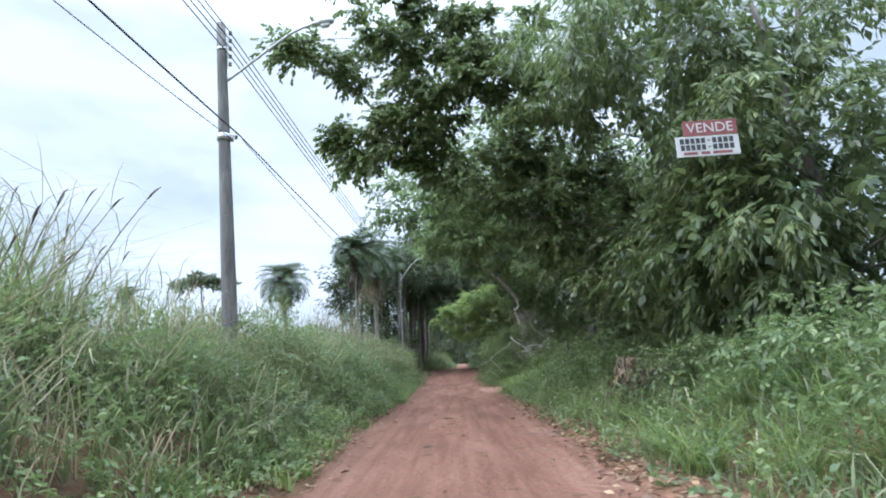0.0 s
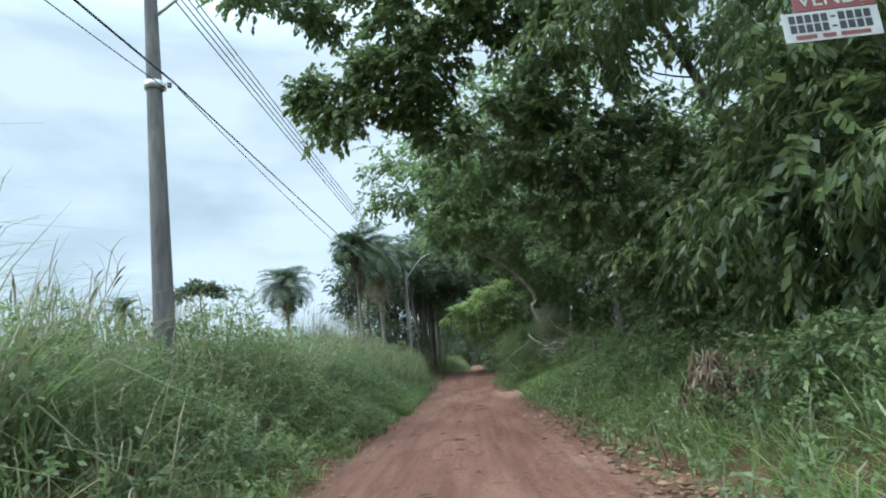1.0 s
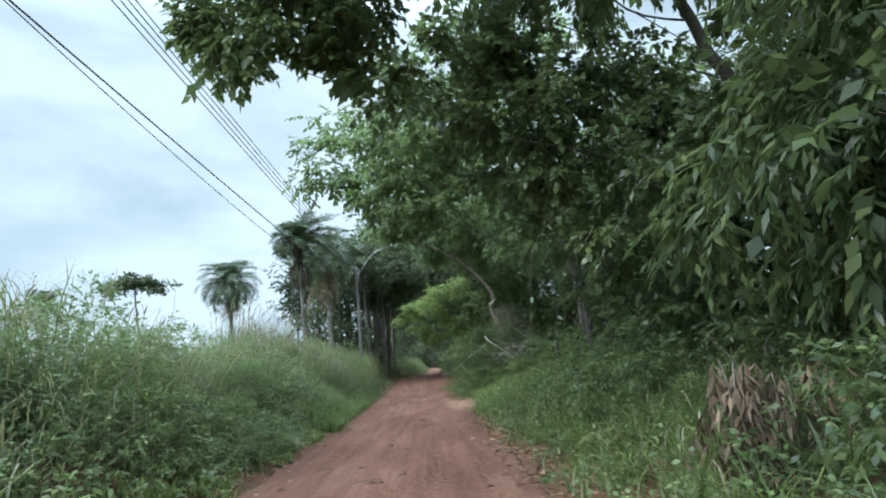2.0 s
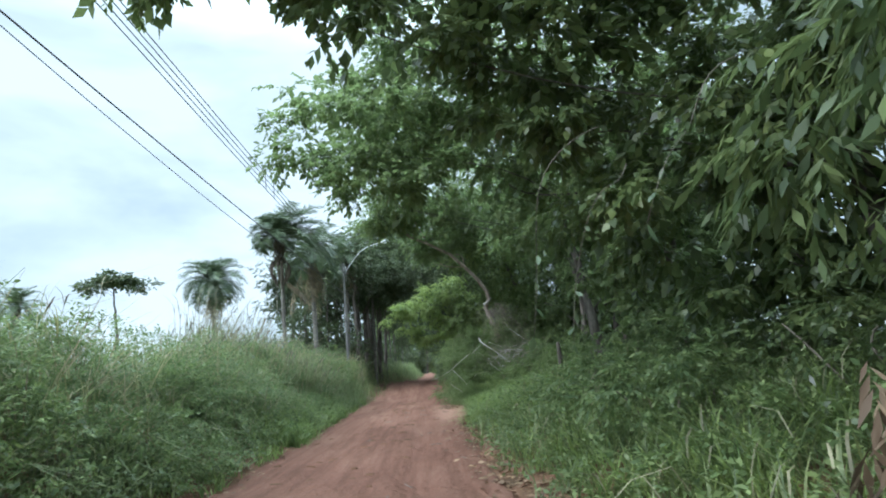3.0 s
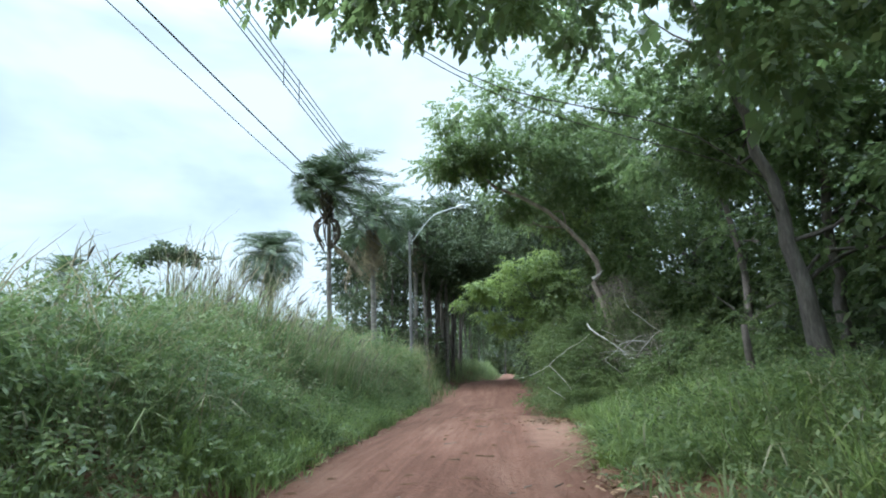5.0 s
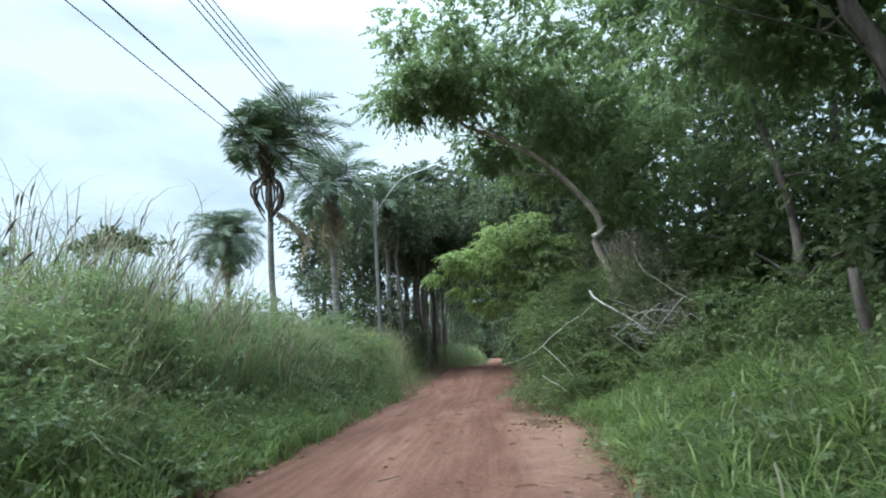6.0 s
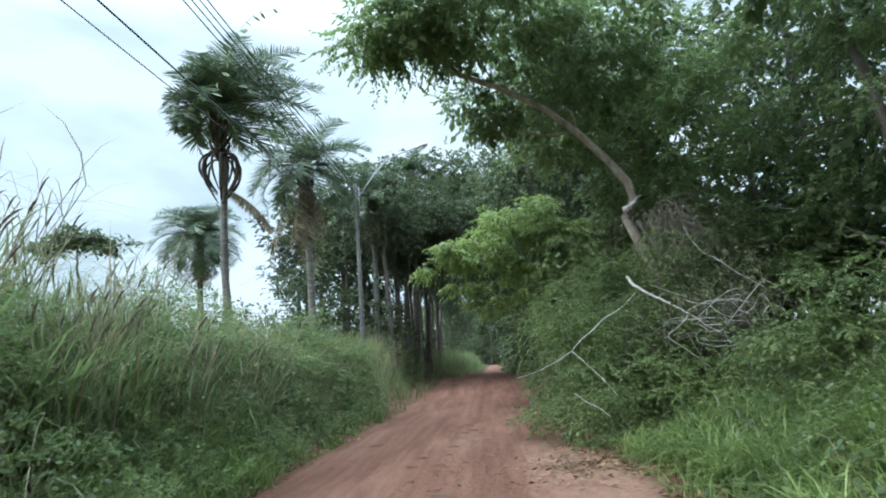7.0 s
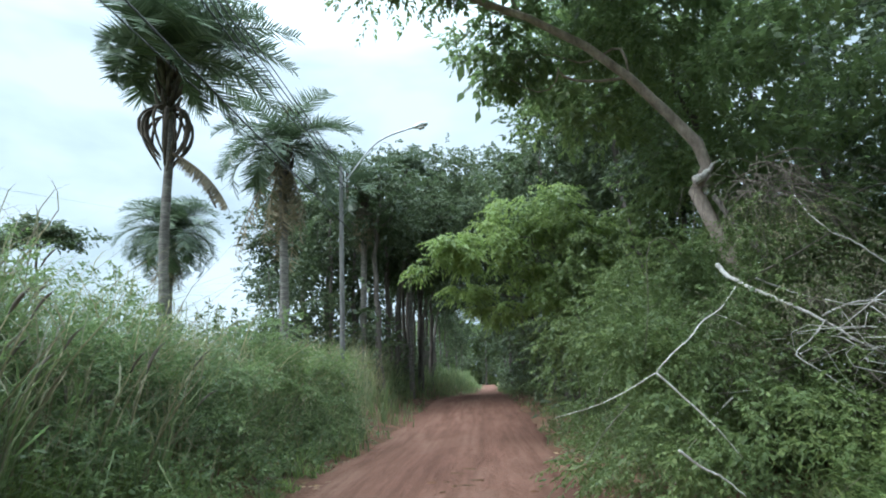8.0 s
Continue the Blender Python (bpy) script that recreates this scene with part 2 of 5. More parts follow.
MAT_RED = plain_material("dulled_red_paint", ((0.3, (0.17, 0.055, 0.055)), (0.7, (0.24, 0.085, 0.08))), 6.0, 0.55, 0.3, bump=0)
MAT_INK = plain_material("dark_print", ((0.3, (0.035, 0.037, 0.042)), (0.7, (0.055, 0.057, 0.06))), 8.0, 0.6, 0.3, bump=0)
MAT_POST = plain_material("weathered_post_wood", ((0.3, (0.06, 0.052, 0.044)), (0.6, (0.14, 0.12, 0.10)), (0.8, (0.24, 0.215, 0.19))), 3.0, 0.9, 0.15, bump=0.6, distance=0.02, stretch=(3, 3, 0.4), fine=30.0)
MAT_LENS = plain_material("lamp_cover", ((0.3, (0.55, 0.56, 0.56)), (0.7, (0.70, 0.71, 0.71))), 5.0, 0.3, 0.5, bump=0)


# ---- mesh tools ----
def rng_of(seed):
    return np.random.default_rng(seed)


def unit(a):
    return a / np.maximum(np.linalg.norm(a, axis=-1, keepdims=True), 1e-9)


def mesh_object(name, verts, faces, mat, parent=None, label="", smooth=False):
    """faces: an (n, 3) or (n, 4) array."""
    verts, faces = np.asarray(verts, dtype=np.float32), np.asarray(faces, dtype=np.int32)
    me = bpy.data.meshes.new(name)
    k = faces.shape[1]
    me.vertices.add(len(verts))
    me.vertices.foreach_set("co", verts.ravel())
    me.loops.add(faces.size)
    me.loops.foreach_set("vertex_index", faces.ravel())
    me.polygons.add(len(faces))
    me.polygons.foreach_set("loop_start", np.arange(0, faces.size, k, dtype=np.int32))
    if smooth:
        me.polygons.foreach_set("use_smooth", np.ones(len(faces), dtype=bool))
    me.update(calc_edges=True)
    me.materials.append(mat)
    ob = new(name, me)
    if parent is not None:
        ob.parent = parent
    if label:
        tagged(ob, label)
    return ob


def part(name, bm, mat, parent, label=""):
    me = bpy.data.meshes.new(name)
    bm.to_mesh(me)
    bm.free()
    me.materials.append(mat)
    ob = new(name, me)
    ob.parent = parent
    if label:
        tagged(ob, label)
    return ob


def thing(name, place, label, category, group=""):
    ob = new(name)
    ob.empty_display_size = 0.2
    ob.location = place
    return tagged(ob, label, category, group)


def tube(points, radii, sides=8, rough=0.0, seed=0, cap=True):
    """A tapered tube along points: vertices and quads."""
    p = np.asarray(points, dtype=float)
    r = np.asarray(radii, dtype=float)
    n = len(p)
    d = unit(np.gradient(p, axis=0))
    ref = np.array((0.0, 1.0, 0.0)) if abs(d[:, 1]).max() < 0.9 else np.array((1.0, 0.0, 0.0))
    x = unit(np.cross(d, ref))
    y = np.cross(d, x)
    a = np.linspace(0, 2 * np.pi, sides, endpoint=False)
    rr = r[:, None] * np.ones(sides)
    if rough:
        rr = rr * (1 + rough * rng_of(seed).normal(size=(n, sides)))
    v = p[:, None] + rr[..., None] * (np.cos(a)[None, :, None] * x[:, None] + np.sin(a)[None, :, None] * y[:, None])
    i, j = np.meshgrid(np.arange(n - 1), np.arange(sides), indexing="ij")
    j2 = (j + 1) % sides
    f = np.stack((i * sides + j, i * sides + j2, (i + 1) * sides + j2, (i + 1) * sides + j), -1).reshape(-1, 4)
    v = v.reshape(-1, 3)
    if cap:
        cap_f = []
        for q in range(0, sides - 2, 2):
            cap_f.append((0, q + 3 if q + 3 < sides else sides - 1, q + 2, q + 1))
            o = (n - 1) * sides
            cap_f.append((o, o + q + 1, o + q + 2, o + (q + 3 if q + 3 < sides else sides - 1)))
        cap_f = [c for c in cap_f if len(set(c)) == 4]
        if cap_f:
            f = np.vstack((f, cap_f))
    return v, f


def joined(pieces):
    vs, fs, o = [], [], 0
    for v, f in pieces:
        vs.append(v)
        fs.append(f + o)
        o += len(v)
    return np.vstack(vs), np.vstack(fs)


def bend(a, b, sway, steps, seed, sag=0.0):
    """Points from a to b on an uneven line."""
    g = rng_of(seed)
    a, b = np.asarray(a, float), np.asarray(b, float)
    t = np.linspace(0, 1, steps)[:, None]
    k = g.normal(size=(3, 3)) * sway
    w = np.sin(np.pi * t) * k[0] + np.sin(2 * np.pi * t) * k[1] * 0.5 + np.sin(3 * np.pi * t) * k[2] * 0.35
    p = a + (b - a) * t + w
    p[:, 2] -= sag * (4 * t * (1 - t))[:, 0]
    return p


LEAF_V = np.array([(0, 0, 0), (-0.5, 0.45, 0.12), (0, 0.5, 0), (0.5, 0.45, 0.12), (0, 1, -0.10)])
LEAF_F = np.array([(0, 2, 4, 1), (0, 3, 4, 2)])


SIMPLE_V = np.array([(0, 0, 0), (0.5, 0.45, 0.10), (0, 1, -0.08), (-0.5, 0.45, 0.10)])
SIMPLE_F = np.array([(0, 1, 2, 3)])


def lay(tv, tf, pos, axis, normal, length, width):
    """Copies of a small shape (y along it, x across, z its face) at many places."""
    n = len(pos)
    d = unit(axis)
    x = unit(np.cross(d, normal))
    z = np.cross(x, d)
    L = np.broadcast_to(np.asarray(length, float).reshape(-1, 1, 1), (n, 1, 1))
    W = np.broadcast_to(np.asarray(width, float).reshape(-1, 1, 1), (n, 1, 1))
    v = pos[:, None] + tv[None, :, 0:1] * W * x[:, None] + tv[None, :, 1:2] * L * d[:, None] + tv[None, :, 2:3] * W * z[:, None]
    f = tf[None] + (np.arange(n) * len(tv))[:, None, None]
    return v.reshape(-1, 3), f.reshape(-1, tf.shape[1])


def sprays(pos, axis, count, spray_len, leaf_len, leaf_wide, droop, seed, spread=0.8, simple=False):
    """Twigs with leaves on both sides; returns the leaves' vertices and faces."""
    g = rng_of(seed)
    n = len(pos)
    axis = unit(axis)
    up = np.zeros_like(axis)
    up[:, 2] = 1
    side = unit(np.cross(axis, up + 0.25 * g.normal(size=axis.shape)))
    t = (np.arange(count) + 0.6) / count
    L = spray_len * g.uniform(0.6, 1.25, n)
    sgn = np.where(np.arange(count) % 2 == 0, 1.0, -1.0)
    p = pos[:, None] + axis[:, None] * (L[:, None] * t[None])[..., None]
    p[..., 2] -= droop * 0.5 * L[:, None] * t[None] ** 2
    d = axis[:, None] * (0.35 + 0.6 * t[None, :, None]) + side[:, None] * (sgn * (1.05 - 0.6 * t))[None, :, None] * spread + 0.25 * g.normal(size=p.shape)
    d[..., 2] -= droop
    nrm = up[:, None] + 0.55 * g.normal(size=p.shape) + 0.4 * droop * axis[:, None]
    m = n * count
    s = g.uniform(0.65, 1.2, m)
    tv, tf = (SIMPLE_V, SIMPLE_F) if simple else (LEAF_V, LEAF_F)
    return lay(tv, tf, p.reshape(m, 3), d.reshape(m, 3), nrm.reshape(m, 3), leaf_len * s, leaf_wide * s)


def clump_centres(balls, n, seed, shell=0.45):
    """Places in a union of ellipsoids (x, y, z, rx, ry, rz), more of them near the outside."""
    g = rng_of(seed)
    b = np.array(balls, float)
    w = (b[:, 3] * b[:, 4] * b[:, 5]) ** 0.67
    k = g.choice(len(b), n, p=w / w.sum())
    d = unit(g.normal(size=(n, 3)))
    r = g.uniform(0, 1, n) ** shell
    return b[k, :3] + d * r[:, None] * b[k, 3:], d


def foliage(balls, clumps, per, clump_r, seed, count=9, spray_len=0.5, leaf_len=0.16, leaf_wide=0.07, droop=0.3, flat=0.6, simple=False):
    """A crown: uneven clumps of leafy sprays. Returns vertices, faces, clump centres."""
    g = rng_of(seed)
    c, out = clump_centres(balls, clumps, seed + 1)
    size = clump_r * g.uniform(0.5, 1.35, clumps)
    k = np.repeat(np.arange(clumps), per)
    o = unit(g.normal(size=(len(k), 3))) * (g.uniform(0, 1, len(k)) ** 0.5)[:, None]
    o[:, 2] *= flat
    o *= g.uniform(0.45, 1.6, (clumps, 3))[k]
    pos = c[k] + o * size[k][:, None]
    axis = o * 0.9 + 0.35 * out[k] + 0.45 * g.normal(size=o.shape)
    axis[:, 2] = axis[:, 2] * 0.7 - droop * 0.6
    v, f = sprays(pos, axis, count, spray_len, leaf_len, leaf_wide, droop, seed + 2, simple=simple)
    return v, f, c


def blades(pos, height, lean, width, seed, droop=0.6):
    """Grass blades: narrow bent strips of three quads."""
    g = rng_of(seed)
    n = len(pos)
    a = g.uniform(0, 2 * np.pi, n)
    out = np.stack((np.cos(a), np.sin(a), np.zeros(n)), -1)
    side = np.stack((-np.sin(a), np.cos(a), np.zeros(n)), -1)
    h = np.asarray(height)[:, None]
    ln = (np.asarray(lean) * g.uniform(0.3, 1.6, n))[:, None]
    up = np.array((0, 0, 1.0))
    rows = []
    for t, w in ((0, 0.8), (0.4, 1.0), (0.75, 0.7), (1.0, 0.12)):
        p = pos + up * h * (t - droop * 0.35 * ln * t ** 3) + out * h * ln * t ** 2
        ww = (np.asarray(width) * w)[:, None] * side * 0.5
        rows += [p - ww, p + ww]
    v = np.stack(rows, 1)
    tf = np.array([(0, 1, 3, 2), (2, 3, 5, 4), (4, 5, 7, 6)])
    f = tf[None] + (np.arange(n) * 8)[:, None, None]
    return v.reshape(-1, 3), f.reshape(-1, 4)


# ---- lie of the land ----
def smooth(a, b, x):
    t = np.clip((x - a) / (b - a), 0, 1)
    return t * t * (3 - 2 * t)


def wave(x, y, s, seed):
    """Cheap smooth noise, about -1 to 1."""
    g = rng_of(seed)
    z = 0
    for _ in range(5):
        a, f, p = g.uniform(0, 6.28), g.uniform(0.6, 1.6) * s, g.uniform(0, 6.28)
        z = z + np.sin((x * math.cos(a) + y * math.sin(a)) * f + p)
    return z / 3.0


EDGE_Y = (-20, 12, 18, 30, 36, 40, 46, 55, 67, 74, 84, 100, 140)
EDGE_L = (-1.75, -1.75, -1.95, -2.05, -2.15, -2.25, -2.25, -2.2, -2.1, -1.3, 0.0, 0.5, 0.9)
EDGE_R = (1.85, 1.85, 1.85, 1.95, 2.55, 2.35, 1.95, 2.3, 2.2, 2.1, 2.1, 2.4, 3.2)


def left_edge(y):
    return np.interp(y, EDGE_Y, EDGE_L) + 0.10 * wave(y, 0 * y, 1.6, 5) + 0.05 * wave(y, 0 * y, 6.0, 6)


def right_edge(y):
    return np.interp(y, EDGE_Y, EDGE_R) + 0.10 * wave(y, 0 * y, 1.4, 7) + 0.05 * wave(y, 0 * y, 5.0, 8)


def rise(y):
    return 0.72 * smooth(46, 73, y) + 0.6 * smooth(84, 140, y)


def ground_height(x, y):
    x, y = np.asarray(x, float), np.asarray(y, float)
    l, r = left_edge(y) - x, x - right_edge(y)
    h = -0.09 + 0.11 * smooth(-0.10, 0.12, np.maximum(l, r))
    h = h + smooth(0.05, 3.4, l) * 1.15 + smooth(0.1, 4.0, r) * 0.75
    h = h - 0.5 * smooth(10, 60, l) - 0.3 * smooth(15, 60, r)
    h = h + (0.06 * wave(x, y, 1.3, 1) + 0.10 * wave(x, y, 0.35, 2)) * smooth(0.2, 2.5, np.maximum(l, r))
    return h + rise(y)


def uneven_axis(near_lo, near_hi, step, far):
    a = np.arange(near_lo, near_hi + step / 2, step)
    k = np.geomspace(1.5, far, 16)
    return np.concatenate((near_lo - k[::-1], a, near_hi + k))


def grid_faces(nx, ny):
    i, j = np.meshgrid(np.arange(ny - 1), np.arange(nx - 1), indexing="ij")
    o = i * nx + j
    return np.stack((o, o + 1, o + nx + 1, o + nx), -1).reshape(-1, 4)


gx, gy = uneven_axis(-12, 12, 0.27, 2400), uneven_axis(0, 90, 0.5, 2400)
GX, GY = np.meshgrid(gx, gy)
ground = mesh_object("ground", np.stack((GX, GY, ground_height(GX, GY)), -1).reshape(-1, 3), grid_faces(len(gx), len(gy)), MAT_SOIL, smooth=True)
tagged(ground, "brown earth and litter banks beside the dirt road", "ground", kind="structure")


def road_height(x, y):
    m = (left_edge(y) + right_edge(y)) / 2
    u = x - m
    z = 0.035 - 0.035 * (u / 2.0) ** 2
    for c in (-0.82, 0.78):
        z = z - 0.045 * np.exp(-((u - c - 0.08 * wave(y, 0 * y, 0.5, 12)) / 0.24) ** 2)
    z = z + 0.012 * wave(x, y, 3.1, 13) + 0.007 * wave(x, y, 9.0, 14) + 0.022 * wave(x * 0.5, y, 1.1, 15)
    over = np.maximum(left_edge(y) - 0.12 - x, x - right_edge(y) - 0.12)
    z = z - 0.35 * smooth(-0.18, 0.25, over)
    return z + rise(y)


rx = np.arange(-3.1, 3.11, 0.09)
ry = np.concatenate((np.arange(-20, 4, 1.0), np.arange(4, 50, 0.18), np.arange(50, 141, 1.0)))
RX, RY = np.meshgrid(rx, ry)
road = mesh_object("road", np.stack((RX, RY, road_height(RX, RY)), -1).reshape(-1, 3), grid_faces(len(rx), len(ry)), MAT_DIRT, smooth=True)
tagged(road, "rutted red dirt road with loose soil", "dirt road", kind="structure")


def on_ground(x, y, d=0.0):
    return np.stack((x, y, ground_height(x, y) + d), -1)


# ---- trees ----
def tree(base, trunk_pts, trunk_r, balls, clumps, per, clump_r, mat, label, seed, limbs=8, bark=MAT_BARK, group="", category="tree", core=0, **leaf):
    """A tree at base; all other places are relative to it."""
    root = thing("tree", base, label, category, group)
    pts = np.asarray(trunk_pts, float)
    t = np.linspace(0, 1, 14)
    s = np.linspace(0, 1, len(pts))
    line = np.stack([np.interp(t, s, pts[:, i]) for i in range(3)], -1)
    g = rng_of(seed)
    line[1:-1] += g.normal(size=(12, 3)) * 0.05
    rad = trunk_r * (1.0 - 0.72 * t) * (1 + 0.55 * np.exp(-t * 16))
    mesh_object("trunk", *tube(line, rad, 10, 0.06, seed), bark, root, smooth=True)
    v, f, c = foliage(balls, clumps, per, clump_r, seed, **leaf)
    if core:
        # older, larger leaves close the inside of the crown
        inner = [(x, y, z, 0.74 * a, 0.74 * b, 0.74 * h) for x, y, z, a, b, h in balls]
        p, out = clump_centres(inner, core, seed + 7, 0.33)
        ax = out + 0.8 * g.normal(size=out.shape)
        ax[:, 2] -= 0.5
        v, f = joined([(v, f), sprays(p, ax, 8, 0.55, 0.26, 0.15, 0.5, seed + 8, simple=True)])
    for k in range(limbs):
        aim = c[(k * 7 + 3) % len(c)]
        # the limb leaves the trunk below its clump
        i = int(np.argmin(np.abs(line[3:, 2] - (aim[2] - 0.35 * np.linalg.norm(aim[:2] - line[6, :2]))))) + 3
        b = bend(line[i], aim, 0.34, 12, seed + 30 + k, -0.2)
        slim = min(1.0, 3.5 / float(np.linalg.norm(aim - line[i])))
        mesh_object("limb", *tube(b, np.linspace(rad[i] * 0.32 * slim, 0.008, 12), 6, 0.05, k), bark, root, smooth=True)
    mesh_object("crown", v, f, mat, root)
    return root


def gz(x, y):
    return float(ground_height(x, y))


# overhanging trees beside the road; crowns reach across it
tree((6.9, 15.5, gz(6.9, 15.5)), [(0, 0, -0.3), (-0.1, 0, 3), (-0.6, 0.2, 7)], 0.17,
     [(0.2, 0.4, 3.4, 3.0, 3.0, 3.4), (-1.6, 1.0, 2.6, 1.7, 2.6, 2.2), (2.4, -3.0, 3.6, 2.6, 2.6, 3.6), (-1.6, 1.6, 7.0, 3.2, 2.6, 2.2), (1.0, -4.6, 3.2, 1.8, 2.0, 2.8)], 200, 25, 0.55, MAT_DROOP,
     "dense roadside tree with long drooping dark green leaves", 101, 10, core=900, count=9, spray_len=0.5, leaf_len=0.24, leaf_wide=0.065, droop=0.8, simple=True)
tree((7.2, 21.0, gz(7.2, 21.0)), [(0, 0, -0.3), (-0.3, 0, 4), (-2.2, -0.2, 8.5)], 0.20,
     [(-1.6, 0.5, 3.6, 2.5, 3.2, 3.2), (-3.8, 0.2, 8.6, 3.6, 2.6, 2.3), (-10.9, -0.2, 9.6, 0.8, 0.7, 0.5), (-9.9, -0.2, 9.2, 0.8, 0.7, 0.4), (-7.6, -0.3, 10.6, 2.2, 1.3, 1.6), (-7.2, -0.2, 8.8, 2.1, 1.4, 1.4), (-9.3, -0.4, 6.6, 1.15, 0.8, 0.75), (-8.4, -0.4, 6.8, 1.1, 0.8, 0.8), (-7.6, -0.4, 7.2, 1.5, 1.0, 0.7), (-6.2, 0.4, 6.0, 2.0, 1.6, 1.1), (-4.2, 0.6, 5.2, 1.6, 2.0, 1.6), (1.0, 0.6, 4.8, 2.4, 3.2, 4.5)], 320, 28, 0.42, MAT_DROOP,
     "large tree hanging dark drooping foliage over the dirt road", 111, 14, core=600, count=9, spray_len=0.34, leaf_len=0.17, leaf_wide=0.10, droop=0.45, simple=True)
tree((7.0, 27.4, gz(7.0, 27.4)), [(0, 0, -0.3), (0.1, 0, 4), (-0.9, 0.1, 9)], 0.2,
     [(-2.6, 0.2, 5.6, 2.8, 2.8, 2.6), (-6.1, -0.4, 6.6, 2.0, 1.3, 1.6), (-6.2, -0.5, 4.9, 1.7, 1.3, 0.6), (-4.4, 0.2, 8.6, 3.2, 2.2, 2.0), (0.6, 0.4, 5.4, 2.6, 2.8, 4.2), (-0.8, -0.6, 3.0, 1.8, 2.0, 2.2)], 230, 23, 0.52, MAT_LEAF,
     "tall tree with a broad dark crown over the road", 121, 12, core=450, count=11, spray_len=0.38, leaf_len=0.14, leaf_wide=0.085, droop=0.35, simple=True)
tree((7.0, 33.4, gz(7.0, 33.4)), [(0, 0, -0.3), (-0.35, 0, 2.2), (-0.9, 0.1, 5.2), (-2.0, 0, 9)], 0.2,
     [(-3.6, 0.1, 8.6, 3.2, 2.2, 1.7), (-8.5, -3.4, 7.0, 1.7, 1.2, 0.9), (-6.6, -2.8, 7.1, 2.0, 1.4, 1.0), (-8.2, -3.0, 8.6, 2.0, 1.3, 1.1), (-6.0, -1.8, 8.4, 2.4, 1.7, 1.3), (0.6, 1.0, 7.0, 2.8, 2.8, 3.0), (-1.4, 1.6, 6.0, 2.0, 1.8, 1.6), (1.6, 0.4, 3.6, 2.0, 2.2, 2.4)], 200, 22, 0.54, MAT_LEAF,
     "leaning tree with dark trunk and a high open crown", 131, 10, core=350, count=11, spray_len=0.40, leaf_len=0.14, leaf_wide=0.085, droop=0.3, simple=True)
tree((7.8, 34.2, gz(7.8, 34.2)), [(0, 0, -0.3), (-0.05, 0.1, 3), (0.3, 0.2, 9)], 0.15,
     [(0.6, 0.6, 7.4, 2.6, 2.4, 3.0), (2.8, 0, 5.0, 2.4, 2.4, 3.4)], 100, 22, 0.66, MAT_LEAF,
     "slim dark-trunked tree standing in tall grass", 141, 8, core=150, count=12, spray_len=0.42, leaf_len=0.13, leaf_wide=0.07, droop=0.3, simple=True)
# leaning tree that snapped: its upper trunk slants over the road
BREAK = gz(4.75, 42.3)
tree((4.75, 42.3, BREAK), [(0, 0, -0.3), (-0.1, 0, 1.6 - BREAK), (-0.26, 0, 3.0 - BREAK), (-0.44, 0, 3.8 - BREAK), (-0.56, 0, 4.36 - BREAK), (-0.38, 0, 4.72 - BREAK), (-0.62, 0, 5.24 - BREAK), (-1.12, 0, 5.93 - BREAK), (-1.80, 0, 6.70 - BREAK), (-2.75, 0, 7.40 - BREAK), (-3.80, -0.1, 7.85 - BREAK), (-4.5, -0.2, 8.5 - BREAK), (-5.6, -0.4, 9.3 - BREAK)], 0.14,
     [(-3.5, -0.4, 8.75, 2.8, 1.5, 1.3), (-5.1, -1.0, 8.2, 1.5, 1.0, 0.65), (-3.4, 1.3, 7.35, 1.1, 1.0, 0.8), (-0.85, 1.3, 8.6, 2.4, 2.0, 1.6)], 150, 22, 0.56, MAT_LEAF,
     "pale-barked leaning tree, cracked at mid trunk, foliage above", 151, 6, MAT_BARK_PALE, core=250, count=12, spray_len=0.42, leaf_len=0.12, leaf_wide=0.06, droop=0.35, simple=True)
tree((8.2, 39.6, gz(8.2, 39.6)), [(0, 0, -0.3), (-0.1, 0, 3), (-0.8, 0.1, 8.5)], 0.16,
     [(-4.6, 0.2, 8.9, 3.2, 2.0, 1.7), (-1.6, 0, 8.4, 3.0, 2.4, 2.6), (1.0, 0.6, 5.6, 2.4, 2.4, 4.0), (-7.6, -0.5, 8.9, 1.7, 1.3, 0.8), (-2.0, 3.4, 5.2, 2.4, 1.8, 3.4)], 170, 21, 0.58, MAT_LEAF,
     "tall leafy tree rising behind the fallen limb", 171, 8, core=300, count=12, spray_len=0.42, leaf_len=0.13, leaf_wide=0.07, droop=0.3, simple=True)
tree((6.9, 46.4, gz(6.9, 46.4)), [(0, 0, -0.3), (-0.2, 0, 4), (-1.6, 0, 8.6)], 0.15,
     [(-2.2, 0, 7.6, 2.2, 1.8, 1.5), (-4.4, -0.3, 8.2, 1.6, 1.4, 1.2), (-0.4, 0, 8.4, 2.2, 2.0, 2.0), (-3.0, 0, 9.8, 2.2, 1.6, 0.9), (-3.6, -0.4, 6.7, 1.2, 1.2, 0.7), (0.4, 0, 5.4, 2.0, 2.0, 2.0)], 115, 18, 0.62, MAT_FINE,
     "tall leafy tree reaching over the road", 175, 8, core=200, count=12, spray_len=0.42, leaf_len=0.14, leaf_wide=0.075, droop=0.35, simple=True)
